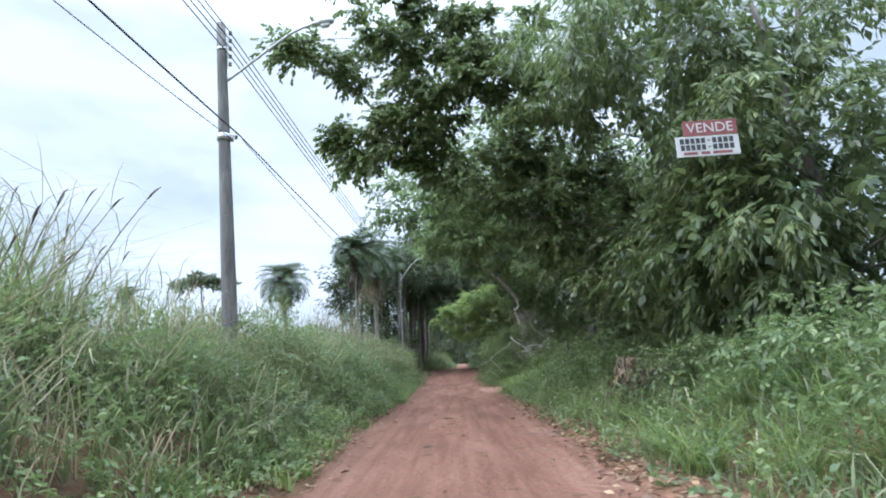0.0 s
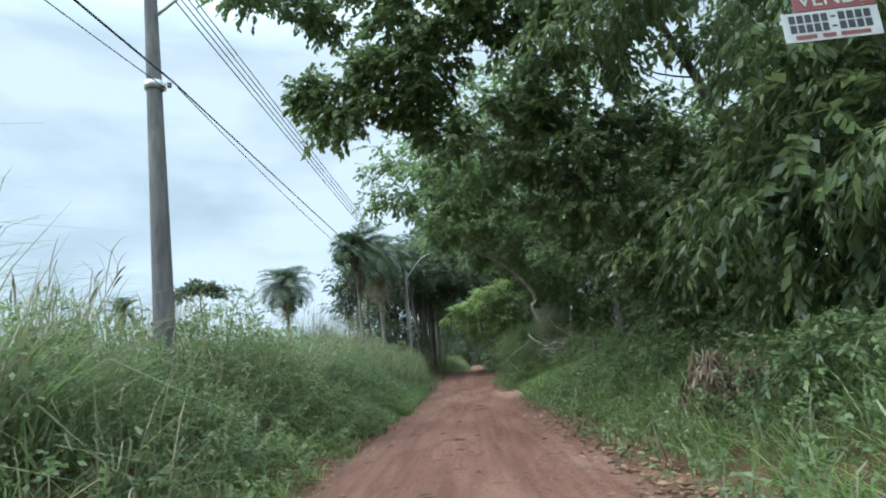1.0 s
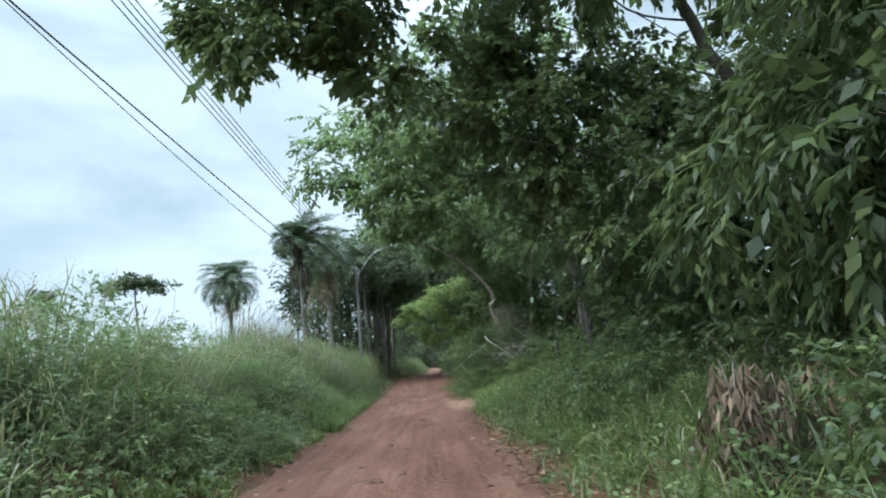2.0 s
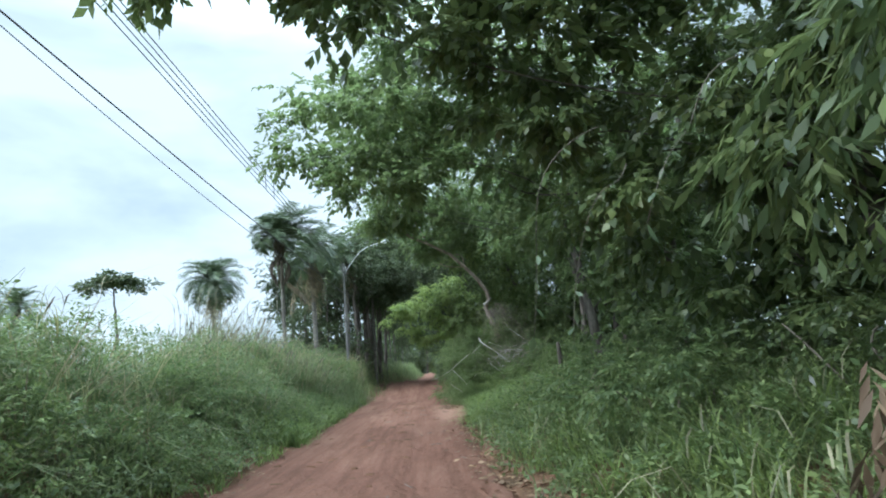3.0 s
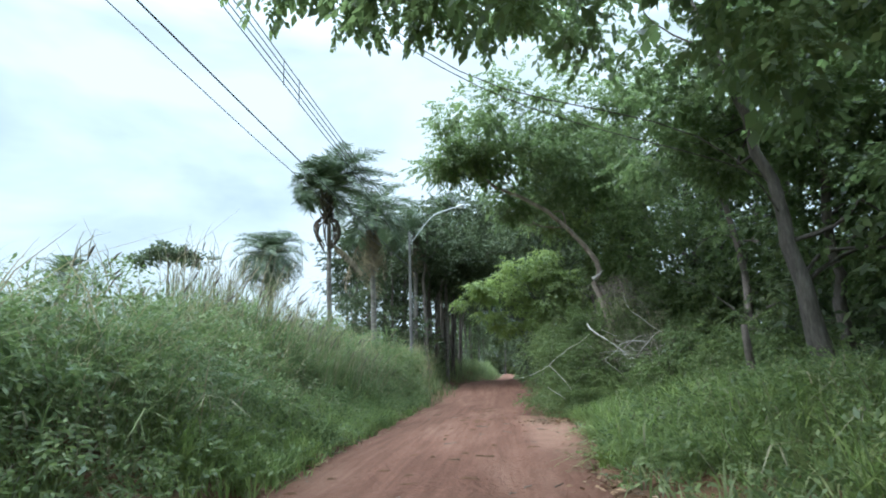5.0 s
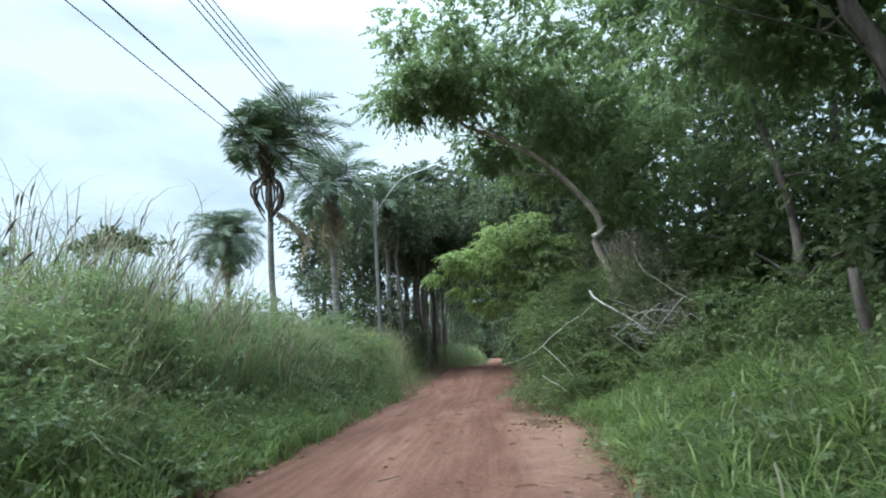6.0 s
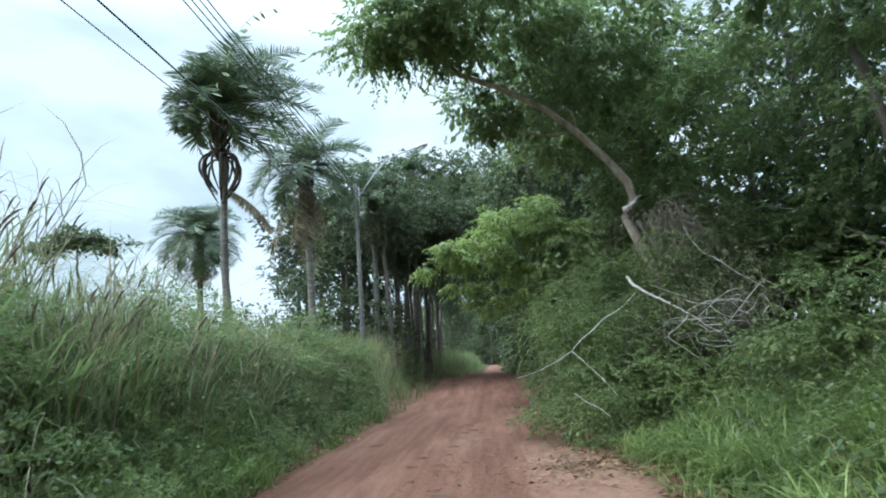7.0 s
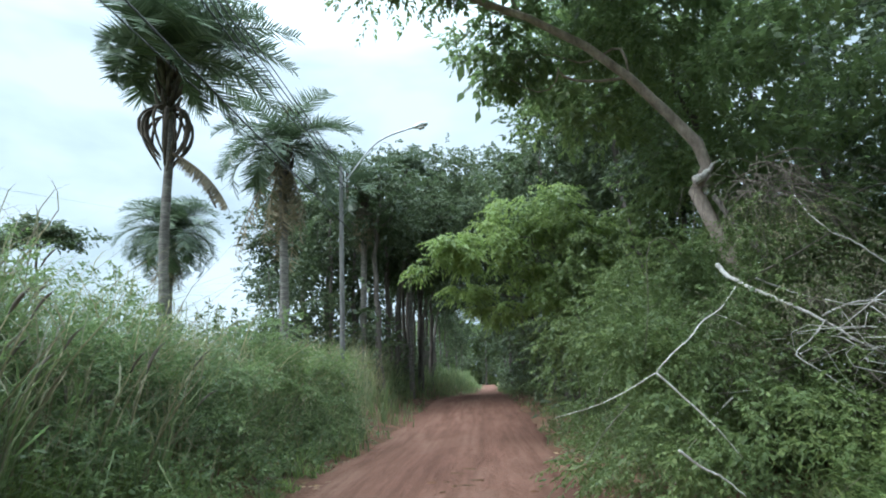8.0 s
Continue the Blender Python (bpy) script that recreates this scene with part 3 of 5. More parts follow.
tree((4.4, 50.4, gz(4.4, 50.4)), [(0, 0, -0.3), (-0.4, 0, 2.5), (-1.6, -0.1, 5)], 0.14,
     [(-3.4, -0.4, 4.7, 1.2, 1.1, 0.7), (-2.3, -0.3, 5.6, 1.2, 1.1, 0.6), (-4.5, -0.7, 4.75, 0.9, 0.6, 0.3), (-5.3, -0.9, 4.3, 0.6, 0.4, 0.2), (-4.2, -0.5, 3.6, 0.9, 0.7, 0.3), (-2.6, -0.2, 4.0, 1.1, 1.0, 0.6), (-3.4, -0.3, 2.9, 0.8, 0.7, 0.3), (-1.0, -0.2, 5.2, 1.3, 1.1, 0.6), (-1.4, 0, 6.2, 0.9, 0.8, 0.4), (-0.4, -0.3, 3.9, 1.3, 1.0, 0.7), (-1.9, -0.6, 3.0, 0.9, 0.8, 0.5)], 150, 14, 0.30, MAT_BRIGHT,
     "young tree with fresh light green foliage leaning over the road", 161, 10, count=12, spray_len=0.42, leaf_len=0.13, leaf_wide=0.06, droop=0.6, flat=0.4, simple=True)
tree((5.6, 49.2, gz(5.6, 49.2)), [(0, 0, -0.3), (-0.3, 0, 2.5), (-0.8, 0, 5.5)], 0.12,
     [(-2.0, 0, 4.6, 1.6, 1.4, 1.5), (-1.4, -0.3, 2.4, 1.5, 1.4, 2.0), (0.4, 0, 5.0, 2.0, 1.6, 2.2), (-2.4, -0.2, 2.0, 0.9, 1.1, 1.2), (0.6, -0.4, 2.4, 1.6, 1.4, 2.0)], 110, 18, 0.5, MAT_FINE,
     "green roadside tree leafy to the ground", 165, 8, count=12, spray_len=0.42, leaf_len=0.14, leaf_wide=0.07, droop=0.4, simple=True)

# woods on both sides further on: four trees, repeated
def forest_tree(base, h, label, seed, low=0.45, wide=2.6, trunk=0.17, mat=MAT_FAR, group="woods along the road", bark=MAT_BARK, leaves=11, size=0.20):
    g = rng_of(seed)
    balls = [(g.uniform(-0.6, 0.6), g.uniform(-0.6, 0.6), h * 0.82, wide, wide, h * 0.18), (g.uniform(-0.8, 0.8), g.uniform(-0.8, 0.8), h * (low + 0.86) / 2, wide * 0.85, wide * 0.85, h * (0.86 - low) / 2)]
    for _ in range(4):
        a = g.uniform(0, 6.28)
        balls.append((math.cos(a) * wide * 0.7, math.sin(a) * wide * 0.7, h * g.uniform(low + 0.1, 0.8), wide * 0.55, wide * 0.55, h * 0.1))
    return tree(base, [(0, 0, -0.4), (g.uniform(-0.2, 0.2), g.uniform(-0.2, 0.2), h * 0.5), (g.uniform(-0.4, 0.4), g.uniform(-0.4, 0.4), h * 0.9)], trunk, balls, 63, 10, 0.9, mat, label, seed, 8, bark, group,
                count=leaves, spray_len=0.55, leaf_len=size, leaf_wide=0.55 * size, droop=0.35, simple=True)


TALL = "tall dark green forest tree with a slender straight trunk"
FULL = "dense dark green tree leafy down to the roadside"
kinds = [
    forest_tree((-3.9, 60.5, gz(-3.9, 60.5)), 12.2, TALL, 201, 0.5, 2.6),
    forest_tree((-7.4, 64.5, gz(-7.4, 64.5)), 12.8, TALL, 202, 0.45, 2.8),
    forest_tree((6.2, 54.0, gz(6.2, 54.0)), 11.0, FULL, 203, 0.08, 2.7, leaves=7, size=0.26),
    forest_tree((5.2, 59.5, gz(5.2, 59.5)), 12.5, FULL, 204, 0.10, 2.9, leaves=7, size=0.26),
]
g = rng_of(77)
for k, (x, y, q) in enumerate((
        (-4.3, 66.0, 1), (-10.2, 66.0, 0), (-4.9, 68.5, 0), (-8.2, 68.0, 1), (-4.4, 74.0, 1), (-7.4, 77.0, 0), (-4.6, 80.5, 0), (-4.8, 88.0, 1), (-4.2, 126.0, 1),
        (-8.6, 64.5, 2), (-6.4, 66.0, 3), (-7.0, 71.0, 2), (-6.6, 84.0, 3), (-3.7, 100.0, 1), (3.7, 92.0, 1), (-3.8, 84.0, 1), (3.9, 79.0, 0), (4.0, 66.0, 1), (5.6, 65.5, 2), (8.8, 60.0, 3), (5.2, 71.5, 3), (5.4, 78.5, 2), (9.4, 72.0, 2), (5.0, 86.0, 3), (4.9, 105.0, 3), (4.6, 127.0, 3),
        (10.4, 52.0, 3), (9.6, 44.5, 2), (12.0, 37.0, 3), (11.5, 29.0, 2), (11.0, 22.0, 3), (11.2, 15.0, 2), (10.6, 8.5, 3),
        (0.5, 143.0, 3), (4.5, 142.0, 2), (-3.6, 142.0, 2),)):
    s = float(g.uniform(0.88, 1.1))
    copy_thing(kinds[q], pose(x, y, gz(x, y), 0, 0, float(g.uniform(0, 360))) @ Matrix.Diagonal((s, s, s, 1)))

for x, y, q, s in ((-8.6, 59.5, 2, 0.55), (-11.4, 68.5, 0, 0.72), (-6.2, 60.5, 3, 0.72), (3.9, 56.6, 3, 0.93), (7.6, 56.4, 2, 1.0), (6.4, 49.0, 2, 0.72), (9.4, 47.6, 3, 0.82), (4.2, 62.0, 3, 0.8), (10.4, 41.5, 3, 1.0), (12.6, 49.0, 2, 1.1), (10.8, 33.5, 2, 1.0), (13.2, 41.0, 3, 1.1), (-3.1, 70.6, 0, 0.95), (-3.4, 74.0, 1, 1.0), (-3.0, 77.6, 0, 1.05), (-2.9, 99.0, 2, 0.8), (-2.4, 110.0, 3, 0.8), (-2.0, 124.0, 2, 0.9), (1.6, 137.0, 3, 0.9), (4.3, 57.4, 0, 1.06), (5.6, 52.4, 1, 0.98), (8.4, 51.6, 1, 1.12), (7.2, 61.5, 1, 1.2)):
    copy_thing(kinds[q], pose(x, y, gz(x, y), 0, 0, x * 77) @ Matrix.Diagonal((s, s, s, 1)))

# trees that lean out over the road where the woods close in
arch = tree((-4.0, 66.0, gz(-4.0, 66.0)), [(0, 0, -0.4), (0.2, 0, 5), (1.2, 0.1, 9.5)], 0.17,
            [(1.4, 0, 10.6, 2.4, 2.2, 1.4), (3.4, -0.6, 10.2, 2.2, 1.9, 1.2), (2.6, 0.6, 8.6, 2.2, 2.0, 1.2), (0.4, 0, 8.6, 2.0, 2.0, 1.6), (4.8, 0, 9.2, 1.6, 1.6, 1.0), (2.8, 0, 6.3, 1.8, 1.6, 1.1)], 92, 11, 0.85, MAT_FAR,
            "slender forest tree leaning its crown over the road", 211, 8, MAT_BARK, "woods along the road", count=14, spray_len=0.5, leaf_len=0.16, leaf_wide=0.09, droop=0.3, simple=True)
for x, y, turn, s in ((-4.1, 73.0, 12, 1.03), (4.2, 70.0, 176, 1.02), (4.1, 61.6, 190, 0.92), (-4.0, 82.0, -14, 1.08), (4.1, 80.0, 168, 1.05), (-4.0, 94.0, 8, 1.1), (4.0, 98.0, 184, 1.05), (-4.3, 69.0, -6, 1.24), (4.6, 66.5, 174, 1.2), (-4.6, 76.0, 5, 1.3), (4.6, 75.0, 186, 1.28), (-3.6, 88.0, 4, 0.8), (4.0, 90.0, 178, 0.78)):
    copy_thing(arch, pose(x, y, gz(x, y), 0, 0, turn) @ Matrix.Diagonal((s, s, s, 1)))

# lone umbrella-shaped tree across the field
tree((-25.4, 66.5, gz(-25.4, 66.5)), [(0, 0, -0.3), (0.2, 0, 5), (-0.2, 0, 9.2)], 0.2,
     [(-1.6, 0, 9.5, 1.7, 1.5, 0.55), (1.2, 0.2, 9.6, 1.9, 1.5, 0.6), (0, 0, 10.0, 1.8, 1.5, 0.5), (1.9, 0, 9.2, 0.8, 0.8, 0.3)], 46, 14, 0.55, MAT_FAR,
     "flat-topped tree standing alone in the field", 301, 9, count=8, spray_len=0.5, leaf_len=0.26, leaf_wide=0.13, droop=0.15, flat=0.4)


# ---- palms ----
def frond(root, origin, azimuth, rise_deg, length, arch, mat, seed, leaflet=0.55, pairs=56, twist=0.35, wind=0.0, wide=0.036, loose=0.09):
    """A feathered palm leaf: an arching midrib with two rows of leaflets."""
    g = rng_of(seed)
    a = radians(azimuth)
    out = np.array((math.cos(a), math.sin(a), 0))
    up = np.array((0, 0, 1.0))
    t = np.linspace(0, 1, 14)
    ang = radians(rise_deg) - arch * t ** 1.25
    step = length / 13
    p = [np.array(origin, float)]
    for k in range(13):
        p.append(p[-1] + step * (math.cos(ang[k]) * out + math.sin(ang[k]) * up) + np.array((wind, 0, 0)) * step * (k / 13))
    p = np.array(p)
    rib = tube(p, np.linspace(0.035, 0.006, 14), 4)
    u = np.linspace(0.14, 0.99, pairs)
    q = np.stack([np.interp(u, t, p[:, i]) for i in range(3)], -1)
    d = unit(np.stack([np.interp(u, t, np.gradient(p[:, i])) for i in range(3)], -1))
    side = np.cross(d, up)
    side = unit(side)
    nrm = np.cross(side, d)
    ls = leaflet * (0.35 + 1.0 * np.sin(np.pi * (0.12 + 0.8 * u))) * g.uniform(0.85, 1.12, pairs)
    tv = np.array([(-0.5, 0, 0), (0.5, 0, 0), (-0.5, 0.5, 0.0), (0.5, 0.5, 0.0), (-0.06, 1, -0.1), (0.06, 1, -0.1)])
    tf = np.array([(0, 1, 3, 2), (2, 3, 5, 4)])
    pieces = [rib]
    for s in (1, -1):
        ax = side * s * 0.85 + d * 0.55 + nrm * g.normal(twist, loose, (pairs, 1)) * 0.9 + 0.5 * loose * g.normal(size=q.shape)
        ax[:, 2] -= 0.25
        pieces.append(lay(tv, tf, q, ax, nrm + 0.2 * g.normal(size=q.shape), ls, np.full(pairs, wide)))
    return mesh_object("frond", *joined(pieces), mat, root)


def palm(base, crown, radius, fronds, length, label, seed, dead=6, leaflet=0.5, hang=0.0, first=0.0, wind=0.0, skirt=1.0, low=-10, pairs=50, high=84, collar=0.9):
    """crown: the top of the trunk, relative to base."""
    root = thing("palm_tree", base, label, "palm tree")
    g = rng_of(seed)
    crown = np.array(crown, float)
    line = bend((0, 0, -0.3), crown, 0.06, 16, seed)
    t = np.linspace(0, 1, 16)
    mesh_object("trunk", *tube(line, radius * (1.12 - 0.3 * t) * (1 + 0.5 * np.exp(-t * 14)), 12, 0.03, seed), MAT_PALMTRUNK, root, smooth=True)
    # fibrous leaf bases under the crown
    boots = []
    for k in range(26):
        a = k * 2.4
        z = collar * (k / 26 - 1)
        o = crown + (math.cos(a) * radius * 0.8, math.sin(a) * radius * 0.8, z)
        boots.append(tube([o, o + np.array((math.cos(a) * 0.16, math.sin(a) * 0.16, 0.24)), o + np.array((math.cos(a) * 0.22, math.sin(a) * 0.22, 0.46))], (0.07, 0.05, 0.02), 5))
    mesh_object("fibrous_collar", *joined(boots), MAT_SHEATH, root, "brown fibrous leaf bases")
    for k in range(fronds):
        u = (k + 0.5) / fronds
        frond(root, crown + (0, 0, 0.1), first + k * 137.5, high - (high - low) * u ** 1.1 + g.uniform(-6, 6), length * g.uniform(0.85, 1.1) * (1 + 0.12 * wind * math.cos(radians(first + k * 137.5))), 0.85 + 0.75 * u + hang, MAT_PALM, seed + 10 + k, leaflet, pairs, wind=wind)
    for k in range(dead):
        f = frond(root, crown + (0, 0, -0.35), k * 360 / max(dead, 1) + g.uniform(-20, 20), -48 - g.uniform(0, 32), length * skirt * g.uniform(0.6, 1.0), 0.55, MAT_PALM_DRY, seed + 90 + k, leaflet * 0.8, 22, -0.6, loose=0.4)
        tagged(f, "dead brown hanging frond")
    return root


PALM_Z = gz(-5.85, 45.3)
big_palm = palm((-5.85, 45.3, PALM_Z), (-0.4, 0, 8.95 - PALM_Z), 0.105, 38, 2.4, "slender palm with arching grey-green fronds and dead skirt", 401, 0, 0.52, 0.62, 20, 0.5, low=14, high=78, collar=1.25)
# dead leaf sheaths under its crown curl out, down and back to the trunk like a cage
g = rng_of(41)
for k in range(15):
    a = k * 0.42 + g.uniform(-0.12, 0.12)
    top = np.array((-0.36, 0, 7.72 - PALM_Z + g.uniform(-0.12, 0.12)))
    o = np.array((math.cos(a), math.sin(a), 0)) * g.uniform(0.85, 1.15)
    drop = g.uniform(0.85, 1.2)
    loop = np.array([top, top + o * 0.26 + (0, 0, 0.13), top + o * 0.47 + (0, 0, -0.06), top + o * 0.55 + (0, 0, -0.32 * drop), top + o * 0.48 + (0, 0, -0.62 * drop), top + o * 0.30 + (0, 0, -0.88 * drop), top + o * 0.12 + (0, 0, -1.08 * drop)])
    t5 = np.linspace(0, 1, 16)
    line = np.stack([np.interp(t5, np.linspace(0, 1, 7), loop[:, i]) for i in range(3)], -1)
    line[1:-1] = (line[:-2] + 2 * line[1:-1] + line[2:]) / 4
    w = (0.060 if k % 4 == 0 else 0.026) * np.sin(np.pi * (0.10 + 0.85 * t5)) + 0.010
    mesh_object("dead_sheath", *tube(line, w, 5, 0.12, k), MAT_SHEATH, big_palm, "dead brown curled leaf sheath", smooth=True)
for k, (a, b) in enumerate(((2.9, 0.45), (0.25, 0.42), (2.2, 0.3))):
    q = np.array((-0.36, 0, 7.8 - PALM_Z))
    o = np.array((math.cos(a), math.sin(a), 0))
    mesh_object("dead_sheath", *tube([q, q + o * b * 0.5 + (0, 0, 0.10), q + o * b + (0, 0, 0.34)], (0.022, 0.016, 0.006), 5), MAT_SHEATH, big_palm, "dead brown curled leaf sheath")
tagged(frond(big_palm, (-0.25, 0, 6.80 - PALM_Z), -8, -30, 2.1, 0.62, MAT_PALM_DRY, 455, 0.26, 90, -1.0, wide=0.035, loose=0.3), "long folded dead frond hanging down")
mesh_object("dead_stalk", *tube(np.array([(-0.25, 0, 6.83 - PALM_Z), (0.25, -0.05, 6.47 - PALM_Z), (0.62, -0.1, 6.0 - PALM_Z), (0.92, -0.14, 5.4 - PALM_Z)]), (0.03, 0.042, 0.04, 0.02), 7, 0.1, 4), MAT_SHEATH, big_palm, "thick dead leaf stalk", smooth=True)
second_palm = palm((-5.6, 52.2, gz(-5.6, 52.2)), (-0.2, 0, 8.3), 0.15, 28, 2.9, "palm with a full crown and hanging dead fronds", 411, 12, 0.55, 0.62, 50, 0.1, 1.35, low=-18, pairs=46, high=68)
v, f = sprays(np.array([(-0.1, -0.2, 9.2)] * 9) + rng_of(412).normal(size=(9, 3)) * 0.10, np.array([(0.15, 0, 1.0)] * 9) + rng_of(413).normal(size=(9, 3)) * 0.22, 14, 0.75, 0.14, 0.05, 0.1, 414)
mesh_object("flower_stalk", v, f, MAT_DEADLEAF, second_palm, "brown upright flower stalk")
palm((-16.5, 65.0, gz(-16.5, 65.0)), (0, 0, 8.5), 0.19, 46, 3.3, "round-crowned palm standing alone in the field", 421, 10, 0.8, 0.75, 10)
palm((-30.9, 62.0, gz(-30.9, 62.0)), (0, 0, 7.6), 0.16, 20, 2.2, "small palm standing far off in the field", 441, 2, 0.55, 0.3, 30)
palm((-4.7, 60.2, gz(-4.7, 60.2)), (0.1, 0, 9.2), 0.15, 18, 2.5, "tall thin palm against the dark woods", 431, 9, 0.55, 0.3, 80)


palm((-3.2, 66.5, gz(-3.2, 66.5)), (0.1, 0, 12.9), 0.12, 14, 2.0, "tall thin palm rising over the dark woods", 451, 4, 0.5, 0.5, 15, 0.3, low=20)


# ---- power line ----
def pole(base, top, r0, r1, label):
    root = thing("utility_pole", base, label, "utility pole", "poles of the power line")
    b, t = np.zeros(3), np.array(top) - np.array(base)
    k = np.linspace(0, 1, 10)[:, None]
    mesh_object("shaft", *tube(b + (t - b) * k + (0, 0, -0.0), np.linspace(r0, r1, 10), 16), MAT_CONCRETE, root, smooth=True)
    return root


def rack(root, at, n, gap, seed):
    """Upright steel strap with insulators, one above another."""
    at = np.array(at, float)
    mesh_object("bracket", *tube([at + (0, -0.03, 0.12), at + (0, -0.03, -gap * (n - 1) - 0.12)], (0.022, 0.022), 6), MAT_STEEL, root)
    for k in range(n):
        c = at + (0.07, 0, -gap * k)
        z = np.array((-0.045, -0.04, -0.015, 0.0, 0.015, 0.04, 0.045))
        mesh_object("insulator", *tube(c + np.stack((0 * z, 0 * z, z), -1), (0.02, 0.04, 0.042, 0.026, 0.042, 0.04, 0.02), 8), MAT_CERAMIC, root, "brown glazed insulator")


def lamp_arm(root, pts, head_dir):
    pts = np.array(pts, float)
    t = np.linspace(0, 1, 16)
    s = np.linspace(0, 1, len(pts))
    line = np.stack([np.interp(t, s, pts[:, i]) for i in range(3)], -1)
    for _ in range(2):
        line[1:-1] = (line[:-2] + 2 * line[1:-1] + line[2:]) / 4
    mesh_object("lamp_arm", *tube(line, np.full(16, 0.03), 8), MAT_STEEL, root, smooth=True)
    h = np.array(head_dir, float)
    h = h / np.linalg.norm(h)
    q = line[-1]
    head = mesh_object("lamp_head", *tube([q - h * 0.04, q + h * 0.03, q + h * 0.12, q + h * 0.34, q + h * 0.46, q + h * 0.50], (0.035, 0.06, 0.095, 0.105, 0.07, 0.02), 10), MAT_STEEL, root, smooth=True)
    mesh_object("lamp_cover", *tube([q + h * 0.15 + (0, 0, -0.06), q + h * 0.20 + (0, 0, -0.09), q + h * 0.34 + (0, 0, -0.09), q + h * 0.40 + (0, 0, -0.06)], (0.04, 0.07, 0.07, 0.03), 8), MAT_LENS, head, "clear lamp cover", smooth=True)


P1 = np.array((-4.62, 18.0, gz(-4.62, 18.0) - 0.3))
pole_near = pole(P1, (-4.92, 18.0, 9.6), 0.185, 0.10, "tall grey concrete utility pole leaning from the road")
rack(pole_near, np.array((-4.76, 18.0, 9.35)) - P1, 5, 0.2, 1)
lamp_arm(pole_near, np.array([(-4.80, 18.0, 8.10), (-4.0, 18.0, 8.70), (-3.2, 18.0, 9.28), (-2.7, 18.0, 9.45)]) - P1, (1, 0, 0.12))
rack(pole_near, np.array((-4.62, 18.0, 6.72)) - P1, 1, 0.2, 2)
mesh_object("clamp", *tube(np.array([(-4.825, 18.0, 6.66), (-4.825, 18.0, 6.80)]) - P1, (0.16, 0.16), 16), MAT_STEEL, pole_near, "steel band round the pole")
mesh_object("clamp", *tube(np.array([(-4.885, 18.0, 8.90), (-4.887, 18.0, 8.97)]) - P1, (0.122, 0.121), 16), MAT_STEEL, pole_near, "steel band round the pole")

P2 = np.array((-3.68, 51.8, gz(-3.68, 51.8) - 0.3))
pole_far = pole(P2, (-3.70, 51.8, 8.75), 0.095, 0.065, "grey concrete pole with a curved street lamp arm")
rack(pole_far, np.array((-3.55, 51.75, 8.45)) - P2, 5, 0.2, 3)
lamp_arm(pole_far, np.array([(-3.66, 51.72, 8.02), (-3.0, 51.68, 8.92), (-2.47, 51.64, 9.48), (-2.0, 51.6, 9.70), (-1.17, 51.5, 9.88)]) - P2, (0.97, -0.15, 0.16))


def cable(a, b, sag, r, label, seed=0):
    t = np.linspace(0, 1, 40)
    p = np.array(a) + (np.array(b) - np.array(a)) * t[:, None]
    p[:, 2] -= sag * 4 * t * (1 - t)
    ob = mesh_object("cable", *tube(p, np.full(40, r), 5), MAT_WIRE)
    return tagged(ob, label, "cable", "cables of the power line")


for k in range(4):
    z1, z2 = 9.35 - 0.2 * k, 8.45 - 0.2 * k
    cable((-4.68, 18, z1), (-3.46, 51.8, z2), 0.09, 0.013, "thin black overhead power line")
    cable((-5.4, -17.0, 9.3 - 0.2 * k), (-4.68, 18, z1), 0.5, 0.013, "thin black overhead power line")
cable((-4.47, 18, 6.76), (-3.35, 51.8, 6.47), 0.10, 0.016, "thick black twisted overhead cable")
cable((-5.3, -17.0, 7.0), (-4.47, 18, 6.76), 0.5, 0.019, "thick black twisted overhead cable")
cable((-4.4, 18, 6.65), (-3.0, 51.8, 6.5), 0.7, 0.009, "thin black overhead telephone cable")
cable((-5.5, -17.0, 6.8), (-4.6, 18, 6.65), 0.8, 0.009, "thin black overhead telephone cable")
for x, y, z in ((-4.09, 34.2, 8.86), (-4.05, 35.2, 8.83)):
    ob = mesh_object("wire_spacer", *tube([(x, y, z), (x + 0.01, y, z - 0.7)], (0.012, 0.012), 5), MAT_WIRE)
    tagged(ob, "dark spacer rod hanging on the power lines", "wire spacer", "spacers on the lines")


# ---- for-sale sign in the branches ----
def box(x0, x1, y0, y1, z0, z1, bevel=0.0):
    bm = bmesh.new()
    bmesh.ops.create_cube(bm, size=1.0)
    for v in bm.verts:
        v.co = ((x0 + x1) / 2 + v.co.x * (x1 - x0), (y0 + y1) / 2 + v.co.y * (y1 - y0), (z0 + z1) / 2 + v.co.z * (z1 - z0))
    if bevel:
        bmesh.ops.bevel(bm, geom=bm.edges[:], offset=bevel, segments=1, affect="EDGES")
    return bm


sign = thing("sale_sign", (4.39, 14.3, 4.3), "white and red for-sale sign hung among the branches", "sign")
part("board", box(-0.51, 0.51, 0, 0.012, 0, 0.34, 0.003), MAT_WHITE, sign, "white printed board")
part("header", box(-0.36, 0.51, -0.003, 0.012, 0.345, 0.60, 0.003), MAT_RED, sign, "dulled red header strip")
ROW = [(-0.44 + 0.085 * k, -0.375 + 0.085 * k) for k in range(5)] + [(0.0, 0.05)] + [(0.08 + 0.09 * k, 0.148 + 0.09 * k) for k in range(4)]
for z, h, spans, mat in ((0.215, 0.09, ROW, MAT_INK), (0.105, 0.09, ROW, MAT_INK), (0.03, 0.045, ((-0.40, -0.18), (-0.12, 0.02), (0.07, 0.38)), MAT_RED)):
    for a, b in spans:
        thin = b - a < 0.06
        part("print_bar", box(a, b, -0.004, -0.0005, z + h * (0.4 if thin else 0), z + h * (0.6 if thin else 1)), mat, sign)
